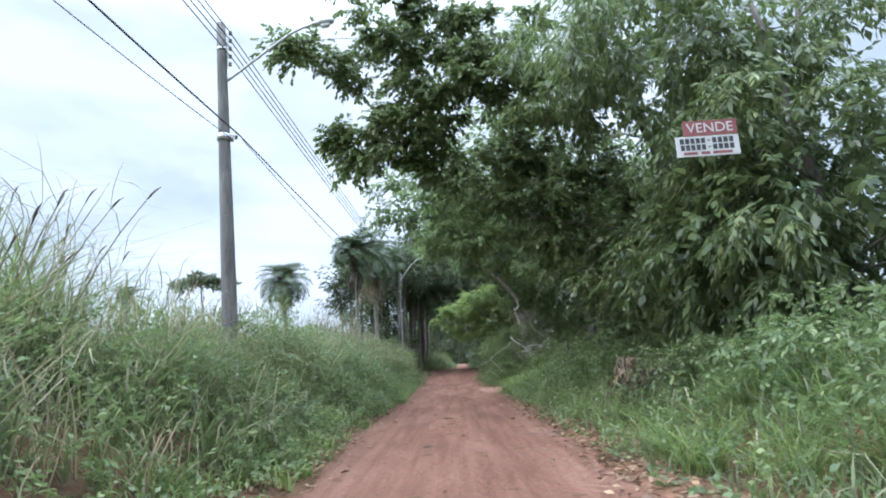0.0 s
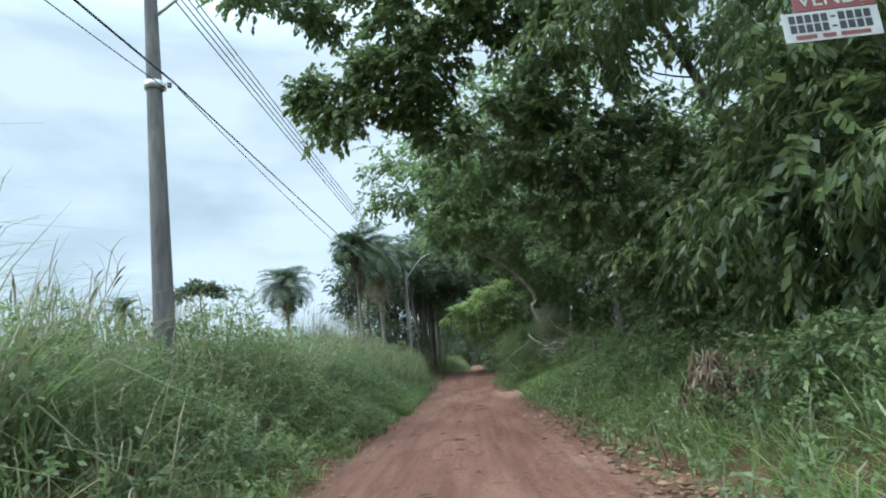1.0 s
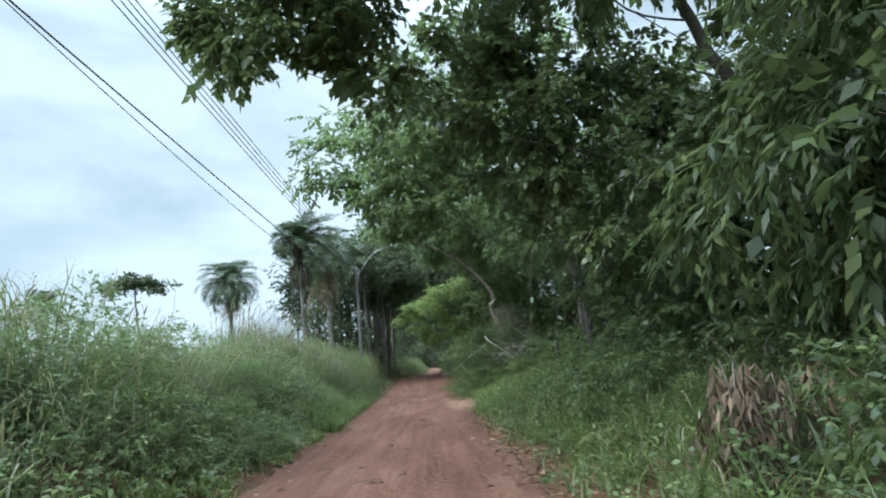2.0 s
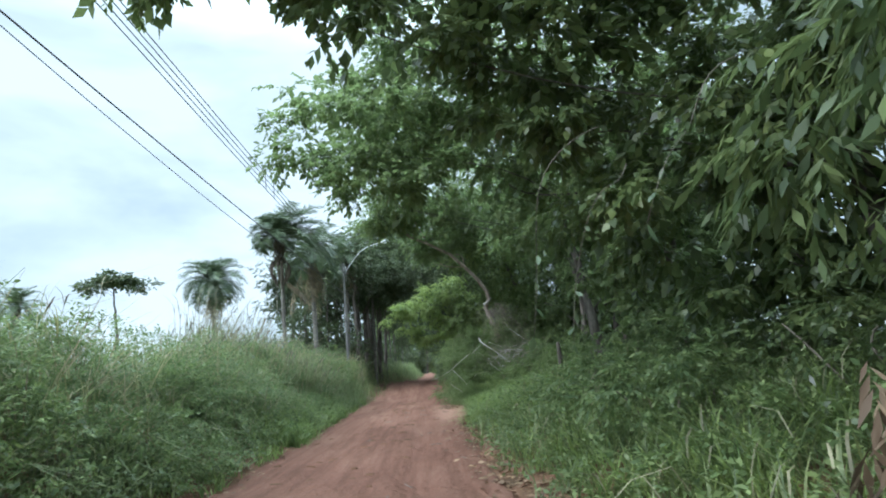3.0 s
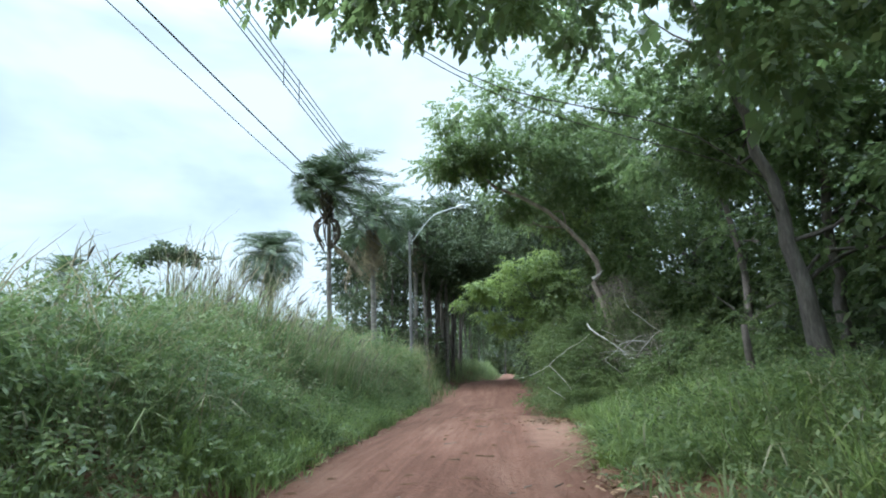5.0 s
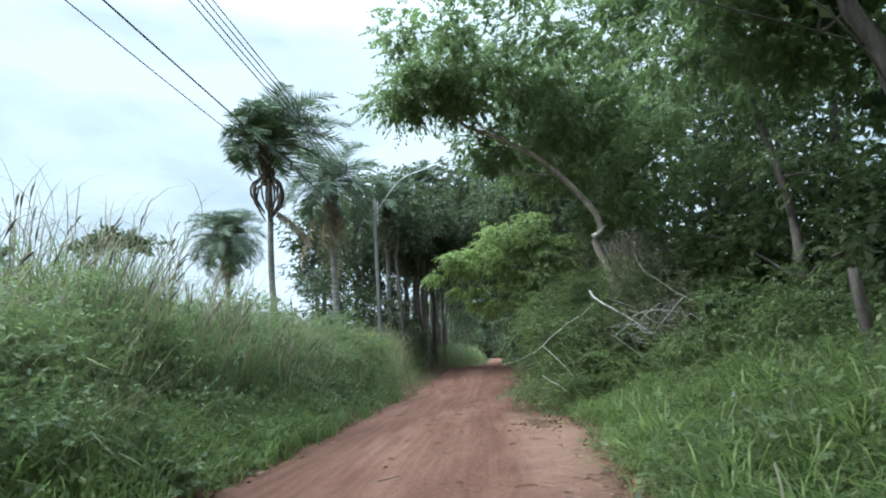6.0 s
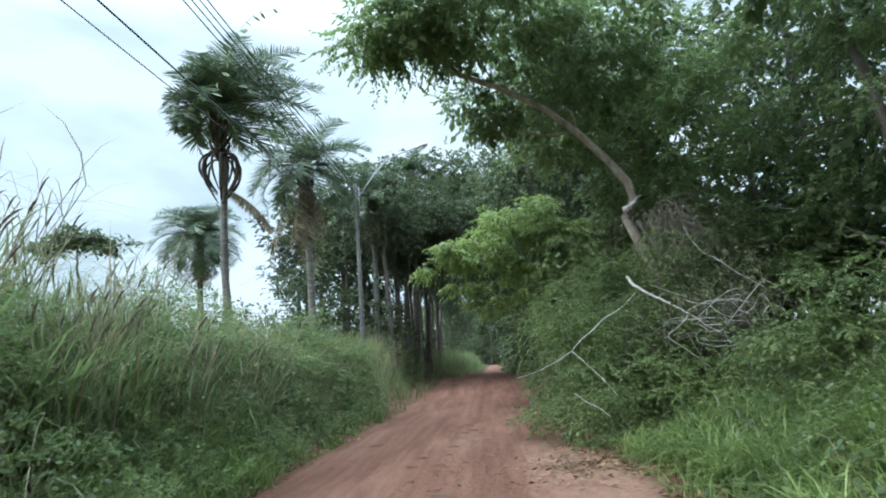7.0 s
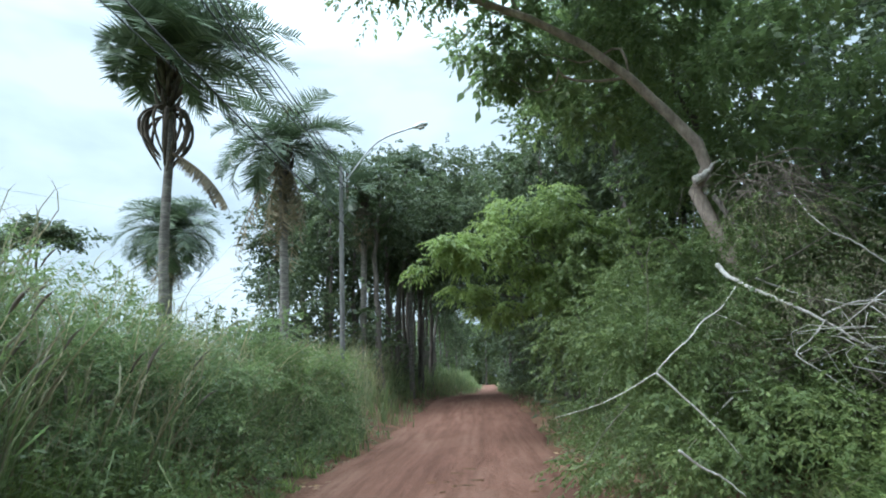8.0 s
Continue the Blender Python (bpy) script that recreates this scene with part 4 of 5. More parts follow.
words = bpy.data.curves.new("lettering", "FONT")
words.body, words.size, words.extrude = "VENDE", 0.23, 0.002
words.materials.append(MAT_WHITE)
lettering = new("lettering", words)
lettering.parent = sign
lettering.matrix_basis = pose(-0.31, -0.006, 0.40, 90, 0, 0) @ Matrix.Diagonal((1.05, 1, 1, 1))
tagged(lettering, "white raised lettering")
for x in (-0.3, 0.4):
    mesh_object("hanger", *tube([(x, 0.006, 0.58), (x + 0.03, 0.02, 1.15)], (0.004, 0.004), 5), MAT_WIRE, sign, "thin hanging wire")


# ---- grass and herbs on the banks ----
def bank_points(side, n, d0, d1, y0, y1, seed, power=1.0):
    """Random places on one bank: distance from the road's edge and y."""
    g = rng_of(seed)
    y = g.uniform(y0, y1, n)
    d = d0 + (d1 - d0) * g.uniform(0, 1, n) ** power
    x = left_edge(y) - d if side < 0 else right_edge(y) + d
    return x, y, d


def tussocks(x, y, height, per, lean, width, seed, spread=0.16, droop=0.6):
    g = rng_of(seed)
    k = np.repeat(np.arange(len(x)), per)
    px = x[k] + g.normal(size=len(k)) * spread
    py = y[k] + g.normal(size=len(k)) * spread
    h = height[k] * g.uniform(0.45, 1.15, len(k))
    return blades(on_ground(px, py, -0.03), h, np.full(len(k), lean), width * g.uniform(0.6, 1.3, len(k)), seed + 1, droop)


def left_grass_height(d, y):
    top = 1.6 + 0.55 * np.exp(-((y - 41) / 6.0) ** 2) + 0.30 * wave(y, d, 0.9, 21) + 0.26 * wave(y, d * 2.0, 2.1, 24) + 0.25 * smooth(44, 50, y) - 0.5 * smooth(60, 75, y)
    return np.interp(d, (0, 0.6, 1.3, 2.2, 3.2), (0.22, 0.45, 0.85, 1.25, 1.0)) * top / np.interp(d, (0, 3.2), (1.25, 1.0))


def right_grass_height(d, y):
    return np.interp(d, (0, 0.5, 1.2, 3.0), (0.22, 0.42, 0.72, 1.0)) * (1.0 + 0.2 * wave(y, 0 * y, 0.9, 22) + 0.15 * wave(y, d, 2.3, 25)) * (1.0 - 0.36 * smooth(27, 30, y))


def stuff(name, v, f, mat, label, category):
    return tagged(mesh_object(name, v, f, mat), label, category, kind="stuff")


x, y, d = bank_points(-1, 1700, 0.35, 6.0, 2, 48, 501, 0.85)
keep = (wave(x, y, 1.1, 509) > -0.35) | (d > 4.2)
x, y, d = x[keep], y[keep], d[keep]
stuff("tall_grass", *tussocks(x, y, left_grass_height(d, y) * np.where(d < 3.6, 0.8, 1.0), 12, 1.15, 0.018, 502, 0.12), MAT_GRASS, "tall green grass thick on the roadside bank", "grass")
# thick arching tufts that stand apart, with broad strap leaves
x, y, d = bank_points(-1, 300, 0.6, 5.0, 6, 48, 571, 0.8)
stuff("strap_grass", *tussocks(x, y, left_grass_height(d, y) * rng_of(572).uniform(0.6, 1.2, 300), 42, 1.1, 0.023, 573, 0.09, 1.3), MAT_GRASS, "arching tufts of broad-bladed guinea grass", "grass")
x, y, d = bank_points(-1, 260, 0.0, 1.2, 6, 48, 575)
stuff("edge_tufts", *tussocks(x, y, 0.22 + 0.25 * d, 18, 0.8, 0.022, 576, 0.07), MAT_LUSH, "short fresh tufts along the road's edge", "grass")
x, y, d = bank_points(-1, 950, 0.05, 6.0, 46, 126, 503, 0.9)
stuff("tall_grass", *tussocks(x, y, left_grass_height(d, y), 12, 0.5, 0.034, 504, 0.25), MAT_GRASS, "tall green grass thick on the roadside bank", "grass")
x, y, d = bank_points(-1, 620, 0.9, 6.0, 5, 60, 505, 0.8)
stuff("dry_grass", *tussocks(x, y, left_grass_height(d, y) * 1.12, 9, 0.9, 0.018, 506, 0.2), MAT_DRYGRASS, "dry straw-coloured grass among green blades", "grass")
x, y, d = bank_points(-1, 330, 0.05, 1.3, 28, 40, 507)
stuff("lush_grass", *tussocks(x, y, 0.35 + 0.45 * d, 18, 0.9, 0.018, 508, 0.12), MAT_LUSH, "bright fresh green grass at the road's edge", "grass")
x, y, d = bank_points(1, 1200, 0.30, 5.0, 5, 48, 511, 1.0)
stuff("tall_grass", *tussocks(x, y, right_grass_height(d, y), 10, 0.85, 0.024, 512), MAT_GRASS, "green grass and weeds on the shaded bank", "grass")
x, y, d = bank_points(-1, 900, 6.0, 26.0, 2, 75, 517, 1.4)
stuff("field_grass", *tussocks(x, y, np.full(len(x), 0.9), 6, 0.8, 0.08, 518, 0.5), MAT_GRASS, "rough pasture grass in the open field", "grass")
x, y, d = bank_points(1, 680, 0.05, 4.5, 46, 126, 513)
stuff("tall_grass", *tussocks(x, y, right_grass_height(d, y), 12, 0.5, 0.034, 514, 0.22), MAT_GRASS, "green grass and weeds on the shaded bank", "grass")
x, y, d = bank_points(1, 420, 0.05, 3.6, 28.0, 38.6, 515, 0.8)
stuff("lush_grass", *tussocks(x, y, (0.32 + 0.09 * np.minimum(d, 2.0)) * (1.0 + 0.35 * wave(x, y, 1.4, 23)), 20, 1.25, 0.019, 516, 0.11), MAT_LUSH, "thick bright green arching grass on the bank", "grass")
x, y, d = bank_points(1, 190, 0.15, 3.6, 28.0, 38.4, 525, 0.8)
stuff("lush_grass", *tussocks(x, y, (0.56 + 0.06 * np.minimum(d, 2.4)) * rng_of(526).uniform(0.6, 1.3, 190), 64, 1.2, 0.018, 527, 0.07, 1.3), MAT_LUSH, "arching tufts of fine bright green grass", "grass")
x, y, d = bank_points(1, 260, 0.45, 3.2, 6.0, 28.0, 535, 0.9)
stuff("lush_grass", *tussocks(x, y, (0.42 + 0.16 * d) * rng_of(536).uniform(0.6, 1.2, 260), 40, 1.1, 0.015, 537, 0.09), MAT_LUSH, "arching tufts of fine bright green grass", "grass")

for side, n, lo, hi, seed in ((-1, 1500, 0.5, 5.0, 541), (1, 500, 0.4, 3.5, 546)):
    x, y, d = bank_points(side, n, lo, hi, 6, 48, seed)
    g = rng_of(seed + 1)
    h = (left_grass_height(d, y) if side < 0 else right_grass_height(d, y)) * g.uniform(0.35, 0.85, n)
    stuff("bent_dry_blades", *blades(on_ground(x, y) + np.stack((0 * h, 0 * h, h), -1), g.uniform(0.25, 0.6, n), np.full(n, 1.2), 0.016 * g.uniform(0.6, 1.3, n), seed + 2, 2.0), MAT_CANE, "pale dry grass blades arching over the bank", "grass")

# patches of seeding grass along the top of the bank, patches of dark creeper lower down
x, y, d = bank_points(-1, 5200, 1.0, 5.0, 8, 62, 581)
keep = wave(x, y, 0.55, 582) > -0.05
x, y, d = x[keep], y[keep], d[keep]
g = rng_of(583)
n = len(x)
h = left_grass_height(d, y) * g.uniform(0.55, 0.95, n)
stuff("seeding_grass", *blades(on_ground(x, y) + np.stack((0 * h, 0 * h, h), -1), g.uniform(0.25, 0.55, n), np.full(n, 0.6), 0.013 * g.uniform(0.6, 1.4, n), 584, 1.4), MAT_SEED, "yellowish seed heads over the bank grass", "grass")
x, y, d = bank_points(-1, 6200, 0.5, 4.5, 5, 52, 585)
keep = wave(x, y, 0.75, 586) < -0.05
x, y, d = x[keep], y[keep], d[keep]
g = rng_of(587)
n = len(x)
h = left_grass_height(d, y) * g.uniform(0.15, 0.95, n)
ax = g.normal(size=(n, 3))
stuff("creeper", *sprays(on_ground(x, y) + np.stack((0 * h, 0 * h, h), -1), ax, 9, 0.36, 0.095, 0.052, 0.4, 588, simple=True), MAT_DROOP, "dark leafy creeper tangled over the bank", "weeds")

g = rng_of(595)
x, y, d = bank_points(1, 900, 0.2, 3.8, 28.0, 39.0, 596)
keep = wave(x, y, 1.3, 597) < 0.0
x, y, d = x[keep], y[keep], d[keep]
n = len(x)
h = right_grass_height(d, y) * g.uniform(0.2, 0.9, n)
stuff("creeper", *sprays(on_ground(x, y) + np.stack((0 * h, 0 * h, h), -1), g.normal(size=(n, 3)) + (0, 0, 0.4), 9, 0.32, 0.085, 0.042, 0.4, 598, simple=True), MAT_DROOP, "dark leafy weeds between the bright grass tufts", "weeds")

# mounds of soft leafy weeds that break up the grass
g = rng_of(591)
x, y, d = bank_points(-1, 210, 0.3, 2.7, 14, 50, 592, 0.9)
top = left_grass_height(d, y) * g.uniform(0.5, 0.92, 210)
r = g.uniform(0.22, 0.5, 210)
k = np.repeat(np.arange(210), 46)
out = unit(g.normal(size=(len(k), 3)) + (0, 0, 0.4))
pos = on_ground(x[k], y[k]) + out * r[k][:, None] * g.uniform(0.7, 1.05, len(k))[:, None] * (1, 1, 0.8)
pos[:, 2] += np.maximum(top[k] - 0.6 * r[k], 0.1)
half = (k % 3) > 0
stuff("weed_mounds", *sprays(pos[half], out[half] + (0, 0, 0.3), 8, 0.22, 0.07, 0.032, 0.45, 593, simple=True), MAT_HERB, "mounds of leafy green weeds over the bank", "weeds")
stuff("weed_mounds", *sprays(pos[~half], out[~half] + (0, 0, 0.3), 8, 0.24, 0.085, 0.026, 0.5, 594, simple=True), MAT_FINE, "mounds of fine-leaved weeds over the bank", "weeds")

# leafy herbs and creepers low on the banks
for side, n, far, seed, top in ((-1, 6200, 4.2, 521, 0.85), (1, 4000, 3.4, 531, 0.8)):
    x, y, d = bank_points(side, n, 0.0, far, 5, 50, seed, 0.85)
    g = rng_of(seed + 1)
    h = (left_grass_height(d, y) if side < 0 else right_grass_height(d, y)) * top * g.uniform(0.1, 1.0, n)
    ax = g.normal(size=(n, 3))
    ax[:, 2] = g.uniform(0.2, 1.2, n)
    stuff("roadside_herbs", *sprays(on_ground(x, y) + np.stack((0 * h, 0 * h, h), -1), ax, 9, 0.32, 0.082, 0.042, 0.35, seed + 2, simple=True), MAT_HERB, "low leafy herbs and creepers along the road", "weeds")


# tall canes with bent, dry seed heads
def cane_clump(x, y, n, height, seed, label):
    root = thing("cane_grass", (x, y, gz(x, y) - 0.05), label, "tall grass", "clumps of cane grass")
    g = rng_of(seed)
    stems, heads, tops = [], [], []
    for k in range(n):
        a, r = g.uniform(0, 6.28), g.uniform(0.05, 0.75)
        h = height * g.uniform(0.62, 1.0)
        lean = (np.array((math.cos(a), math.sin(a), 0)) * g.uniform(0.1, 0.45) * 0.5 + np.array((g.uniform(0.05, 0.30), 0, 0))) * h
        b = np.array((math.cos(a) * r, math.sin(a) * r, 0))
        t = np.linspace(0, 1, 7)[:, None]
        p = b + np.array((0, 0, h)) * t + lean * t ** 2
        stems.append(tube(p, np.linspace(0.014, 0.006, 7), 5))
        for q in range(4):
            i = 3 + q
            tops.append(p[min(i, 6)])
        if k % 2 == 0:
            e = unit(p[-1] - p[-2])
            q = [p[-1] - e * 0.02, p[-1] + e * 0.09, p[-1] + e * 0.18 + (0.01, 0, -0.01), p[-1] + e * 0.27 + (0.035, 0, -0.04)]
            heads.append(tube(q, (0.006, 0.015, 0.012, 0.003), 5, 0.25, k))
    mesh_object("stem", *joined(stems), MAT_DRYGRASS, root, "thin dry upright stems")
    tops = np.array(tops)
    mt = len(tops)
    mesh_object("dry_leaf", *blades(tops, height * g.uniform(0.18, 0.38, mt), np.full(mt, 1.0), 0.017 * g.uniform(0.6, 1.2, mt), seed + 3, 1.1), MAT_CANE, root, "narrow dry bent leaves")
    mesh_object("seed_head", *joined(heads), MAT_TWIG, root, "drooping brown seed heads")
    m = n * 9
    a = g.uniform(0, 6.28, m)
    r = g.uniform(0, 0.85, m)
    pos = np.stack((np.cos(a) * r, np.sin(a) * r, g.uniform(0, 0.35, m) * height), -1)
    mesh_object("blades", *blades(pos, height * g.uniform(0.45, 0.75, m), np.full(m, 0.9), 0.026 * g.uniform(0.6, 1.2, m), seed + 5, 1.1), MAT_GRASS, root)
    return root


CANE = "clump of tall cane grass with dry bent stalks"
for k, (x, y, n, h) in enumerate(((-5.6, 12.4, 26, 2.9), (-6.4, 13.4, 22, 3.1), (-6.9, 15.6, 22, 3.0), (-6.6, 18.2, 18, 2.7), (-6.0, 20.4, 12, 2.1), (-6.2, 25.5, 16, 2.2), (-5.2, 29.0, 16, 1.9), (-5.6, 32.0, 20, 2.3), (-6.4, 35.4, 26, 3.2), (-7.4, 36.4, 26, 3.4), (-5.4, 35.2, 22, 2.7), (-4.6, 34.4, 18, 2.3), (-5.9, 36.8, 22, 3.2), (-7.0, 38.0, 20, 3.3),
                                  (-4.0, 36.0, 26, 1.9), (-3.7, 37.4, 22, 1.8), (-4.8, 37.6, 22, 2.3), (-3.5, 39.2, 16, 1.6), (-5.6, 39.4, 20, 2.5), (-6.6, 40.6, 18, 2.6), (-7.2, 22.5, 18, 2.5))):
    cane_clump(x, y, n, h, 540 + k * 9, CANE)


# ---- shrubs ----
def shrub(x, y, balls, clumps, per, mat, label, seed, clump_r=0.34, **leaf):
    root = thing("shrub", (x, y, gz(x, y) - 0.05), label, "shrub")
    v, f, c = foliage(balls, clumps, per, clump_r, seed, **leaf)
    for k in range(6):
        aim = c[(k * 5 + 1) % len(c)]
        mesh_object("stem", *tube(bend((0.1 * math.cos(k), 0.1 * math.sin(k), 0), aim, 0.07, 7, seed + k), np.linspace(0.028, 0.006, 7), 5), MAT_TWIG, root)
    mesh_object("foliage", v, f, mat, root)
    return root


SH = dict(count=10, spray_len=0.32, leaf_len=0.10, leaf_wide=0.042, droop=0.35, simple=True)
for k, (x, y, r, h, mat, label) in enumerate((
        (4.1, 9.5, 0.9, 1.1, MAT_HERB, "leafy green roadside shrub"), (4.7, 12.2, 1.1, 1.3, MAT_HERB, "leafy green roadside shrub"), (3.9, 15.0, 0.9, 1.0, MAT_DROOP, "dark green shrub under the trees"),
        (5.2, 18.6, 1.2, 1.5, MAT_DROOP, "dark green shrub under the trees"), (3.9, 20.8, 1.0, 1.25, MAT_HERB, "leafy green roadside shrub"), (5.4, 23.2, 1.2, 1.4, MAT_HERB, "leafy green roadside shrub"),
        (3.7, 24.6, 0.9, 1.2, MAT_HERB, "leafy green roadside shrub"), (5.6, 26.6, 1.0, 1.1, MAT_HERB, "leafy green roadside shrub"), (8.6, 30.4, 1.4, 1.7, MAT_LEAF, "dense dark bush behind the fence"),
        (9.2, 36.5, 1.6, 2.2, MAT_LEAF, "dense dark bush behind the fence"), (7.4, 38.8, 1.5, 2.2, MAT_FINE, "dense green bush behind the fence"), (-4.0, 26.4, 0.9, 1.0, MAT_HERB, "leafy weeds tangled in the grass"),
        (-3.9, 43.2, 0.9, 1.5, MAT_HERB, "leafy weeds tangled in the grass"), (-3.9, 46.4, 0.9, 2.2, MAT_FINE, "rounded leafy bush rising from the grass"), (-4.8, 47.8, 1.0, 2.3, MAT_HERB, "leafy weeds tangled in the grass"), (-3.7, 50.0, 0.9, 2.0, MAT_FINE, "rounded leafy bush rising from the grass"), (-4.9, 23.0, 0.8, 1.6, MAT_HERB, "leafy weeds tangled in the grass"), (-5.4, 35.8, 0.9, 1.8, MAT_HERB, "leafy weeds tangled in the grass"), (4.2, 47.0, 1.3, 3.4, MAT_LEAF, "dark bush at the foot of the trees"), (5.4, 45.0, 1.5, 3.6, MAT_LEAF, "dark bush at the foot of the trees"), (6.6, 42.2, 1.4, 2.8, MAT_FINE, "dense green bush behind the fence"), (3.5, 50.6, 1.1, 2.4, MAT_LEAF, "dark bush at the foot of the trees"), (3.9, 55.5, 1.3, 2.0, MAT_LEAF, "dark bush at the foot of the trees"))):
    shrub(x, y, [(0, 0, h * 0.5, r, r, h * 0.5), (0.3 * r, -0.3 * r, h * 0.8, r * 0.6, r * 0.6, h * 0.35)], 34, 12, mat, label, 600 + 11 * k, **SH)

# high thicket between the fence and the trees, leafy weeds before it
for k, (x, y, r, h, mat, label) in enumerate((
        (7.9, 42.6, 1.5, 4.6, MAT_LEAF, "tall dark thicket behind the fence"), (9.7, 39.0, 1.6, 4.4, MAT_LEAF, "tall dark thicket behind the fence"), (9.2, 45.0, 1.7, 5.0, MAT_LEAF, "tall dark thicket behind the fence"),
        (11.4, 42.6, 1.8, 5.2, MAT_LEAF, "tall dark thicket behind the fence"), (11.6, 38.6, 1.8, 5.0, MAT_LEAF, "tall dark thicket behind the fence"), (6.7, 45.6, 1.4, 4.4, MAT_FINE, "tall green thicket behind the fence"), (10.6, 35.6, 1.6, 4.2, MAT_LEAF, "tall dark thicket behind the fence"))):
    shrub(x, y, [(0, 0, h * 0.45, r, r, h * 0.45), (0.3 * r, -0.3 * r, h * 0.75, r * 0.75, r * 0.75, h * 0.3), (-0.5 * r, -0.3 * r, h * 0.5, r * 0.6, r * 0.6, h * 0.3)], 80, 12, mat, label, 1100 + 11 * k, 0.45, count=10, spray_len=0.4, leaf_len=0.15, leaf_wide=0.075, droop=0.35, simple=True)
for k, (x, y, r, h) in enumerate(((5.0, 37.6, 0.9, 1.3), (6.3, 38.2, 1.1, 1.7), (6.2, 36.4, 0.8, 1.2), (7.3, 36.6, 1.0, 1.6), (6.9, 34.2, 0.8, 1.1))):
    shrub(x, y, [(0, 0, h * 0.5, r, r, h * 0.5), (-0.4 * r, -0.3 * r, h * 0.75, r * 0.5, r * 0.5, h * 0.3)], 34, 12, MAT_HERB if k % 2 else MAT_FINE, "soft green weeds crowding behind the bank grass", 1200 + 11 * k, **SH)

# withered brown clump at the shaded bank
dead = thing("withered_plant", (3.5, 16.5, gz(3.5, 16.5) - 0.05), "withered brown plant with hanging dead leaves", "dead plant")
g = rng_of(61)
n = 130
pos = np.stack((g.normal(size=n) * 0.13 + np.where(g.uniform(0, 1, n) < 0.65, -0.18, 0.4), g.normal(size=n) * 0.16, g.uniform(0.3, 1.12, n)), -1)
ax = g.normal(size=(n, 3)) * 0.5
ax[:, 2] = -0.9
mesh_object("foliage", *sprays(pos, ax, 7, 0.24, 0.19, 0.04, 1.0, 62), MAT_WITHERED, dead, "hanging brown dead leaves")
for k in range(7):
    mesh_object("stem", *tube(bend((0.1 * k - 0.3, 0.05 * k - 0.15, 0), (0.15 * k - 0.45, 0.08 * k - 0.25, 1.12 - 0.04 * k), 0.06, 7, 63 + k), np.linspace(0.02, 0.007, 7), 5), MAT_TWIG, dead)


# ---- fallen tree across the right shoulder ----
fallen = thing("fallen_branches", (3.2, 40.0, gz(3.2, 40.0)), "fallen tree limb with bleached branches and green foliage", "fallen branch")
O = np.array(fallen.location)
v, f, c = foliage([(-0.6, 0.1, 0.7, 1.0, 1.5, 1.2), (0.2, 0.3, 1.2, 1.2, 1.4, 1.1), (1.3, 0.2, 1.0, 1.2, 1.3, 1.0), (-1.0, -0.4, 0.4, 0.75, 1.3, 0.75), (0.2, -1.2, 0.5, 1.3, 1.1, 0.9), (1.5, -1.0, 0.3, 1.2, 1.0, 0.8), (0.9, 0.8, 1.7, 1.2, 1.0, 0.7), (-0.4, 0.4, 1.6, 1.0, 1.2, 0.8), (2.2, 1.2, 1.2, 1.2, 1.0, 1.2), (-0.2, 1.6, 2.0, 1.4, 1.0, 1.0), (-0.6, 0.6, 1.85, 0.9, 1.0, 0.6), (0.5, 1.0, 2.3, 1.0, 0.9, 0.5), (1.3, 1.5, 2.0, 0.9, 0.5, 1.0), (1.9, 1.3, 1.5, 0.9, 0.7, 1.1), (1.1, 1.1, 2.5, 0.8, 0.35, 0.55), (0.3, 0.9, 2.5, 0.8, 0.5, 0.45), (1.9, 0.9, 2.3, 0.8, 0.5, 0.5), (-0.3, 0.9, 2.75, 0.8, 0.5, 0.5), (0.5, 0.9, 2.95, 0.75, 0.45, 0.5), (1.1, 0.7, 2.95, 0.7, 0.35, 0.5), (1.35, 0.5, 2.5, 0.9, 0.4, 0.7)], 420, 17, 0.34, 701, count=15, spray_len=0.34, leaf_len=0.058, leaf_wide=0.026, droop=0.35, simple=True)
mesh_object("foliage", v, f, MAT_FINE, fallen, "fine green leaves still on the limb")
v, f, c = foliage([(1.2, 0.3, 2.0, 1.0, 0.8, 0.6), (0.3, 0.2, 2.0, 0.8, 0.8, 0.4), (2.1, 0.6, 1.7, 0.9, 0.8, 0.8), (1.3, 0.9, 3.0, 0.6, 0.5, 0.7), (2.4, 0.4, 2.4, 0.8, 0.6, 0.5)], 80, 12, 0.34, 705, count=10, spray_len=0.42, leaf_len=0.06, leaf_wide=0.016, droop=0.6, simple=True)
mesh_object("dry_foliage", v, f, MAT_CANE, fallen, "dry brownish withered sprigs")


def branch(points, r0, r1, mat, seed, name="branch", label="", sides=7):
    p = np.array(points, float) - O
    t = np.linspace(0, 1, 5 * len(p))
    s = np.linspace(0, 1, len(p))
    line = np.stack([np.interp(t, s, p[:, i]) for i in range(3)], -1)
    for _ in range(4):
        line[1:-1] = (line[:-2] + line[1:-1] + line[2:]) / 3
    r0, r1 = r0 * 0.62, r1 * 0.62
    line += rng_of(seed).normal(size=line.shape) * r0 * 0.2
    return mesh_object(name, *tube(line, np.linspace(r0, r1, len(line)), sides, 0.06, seed), mat, fallen, label, smooth=True)


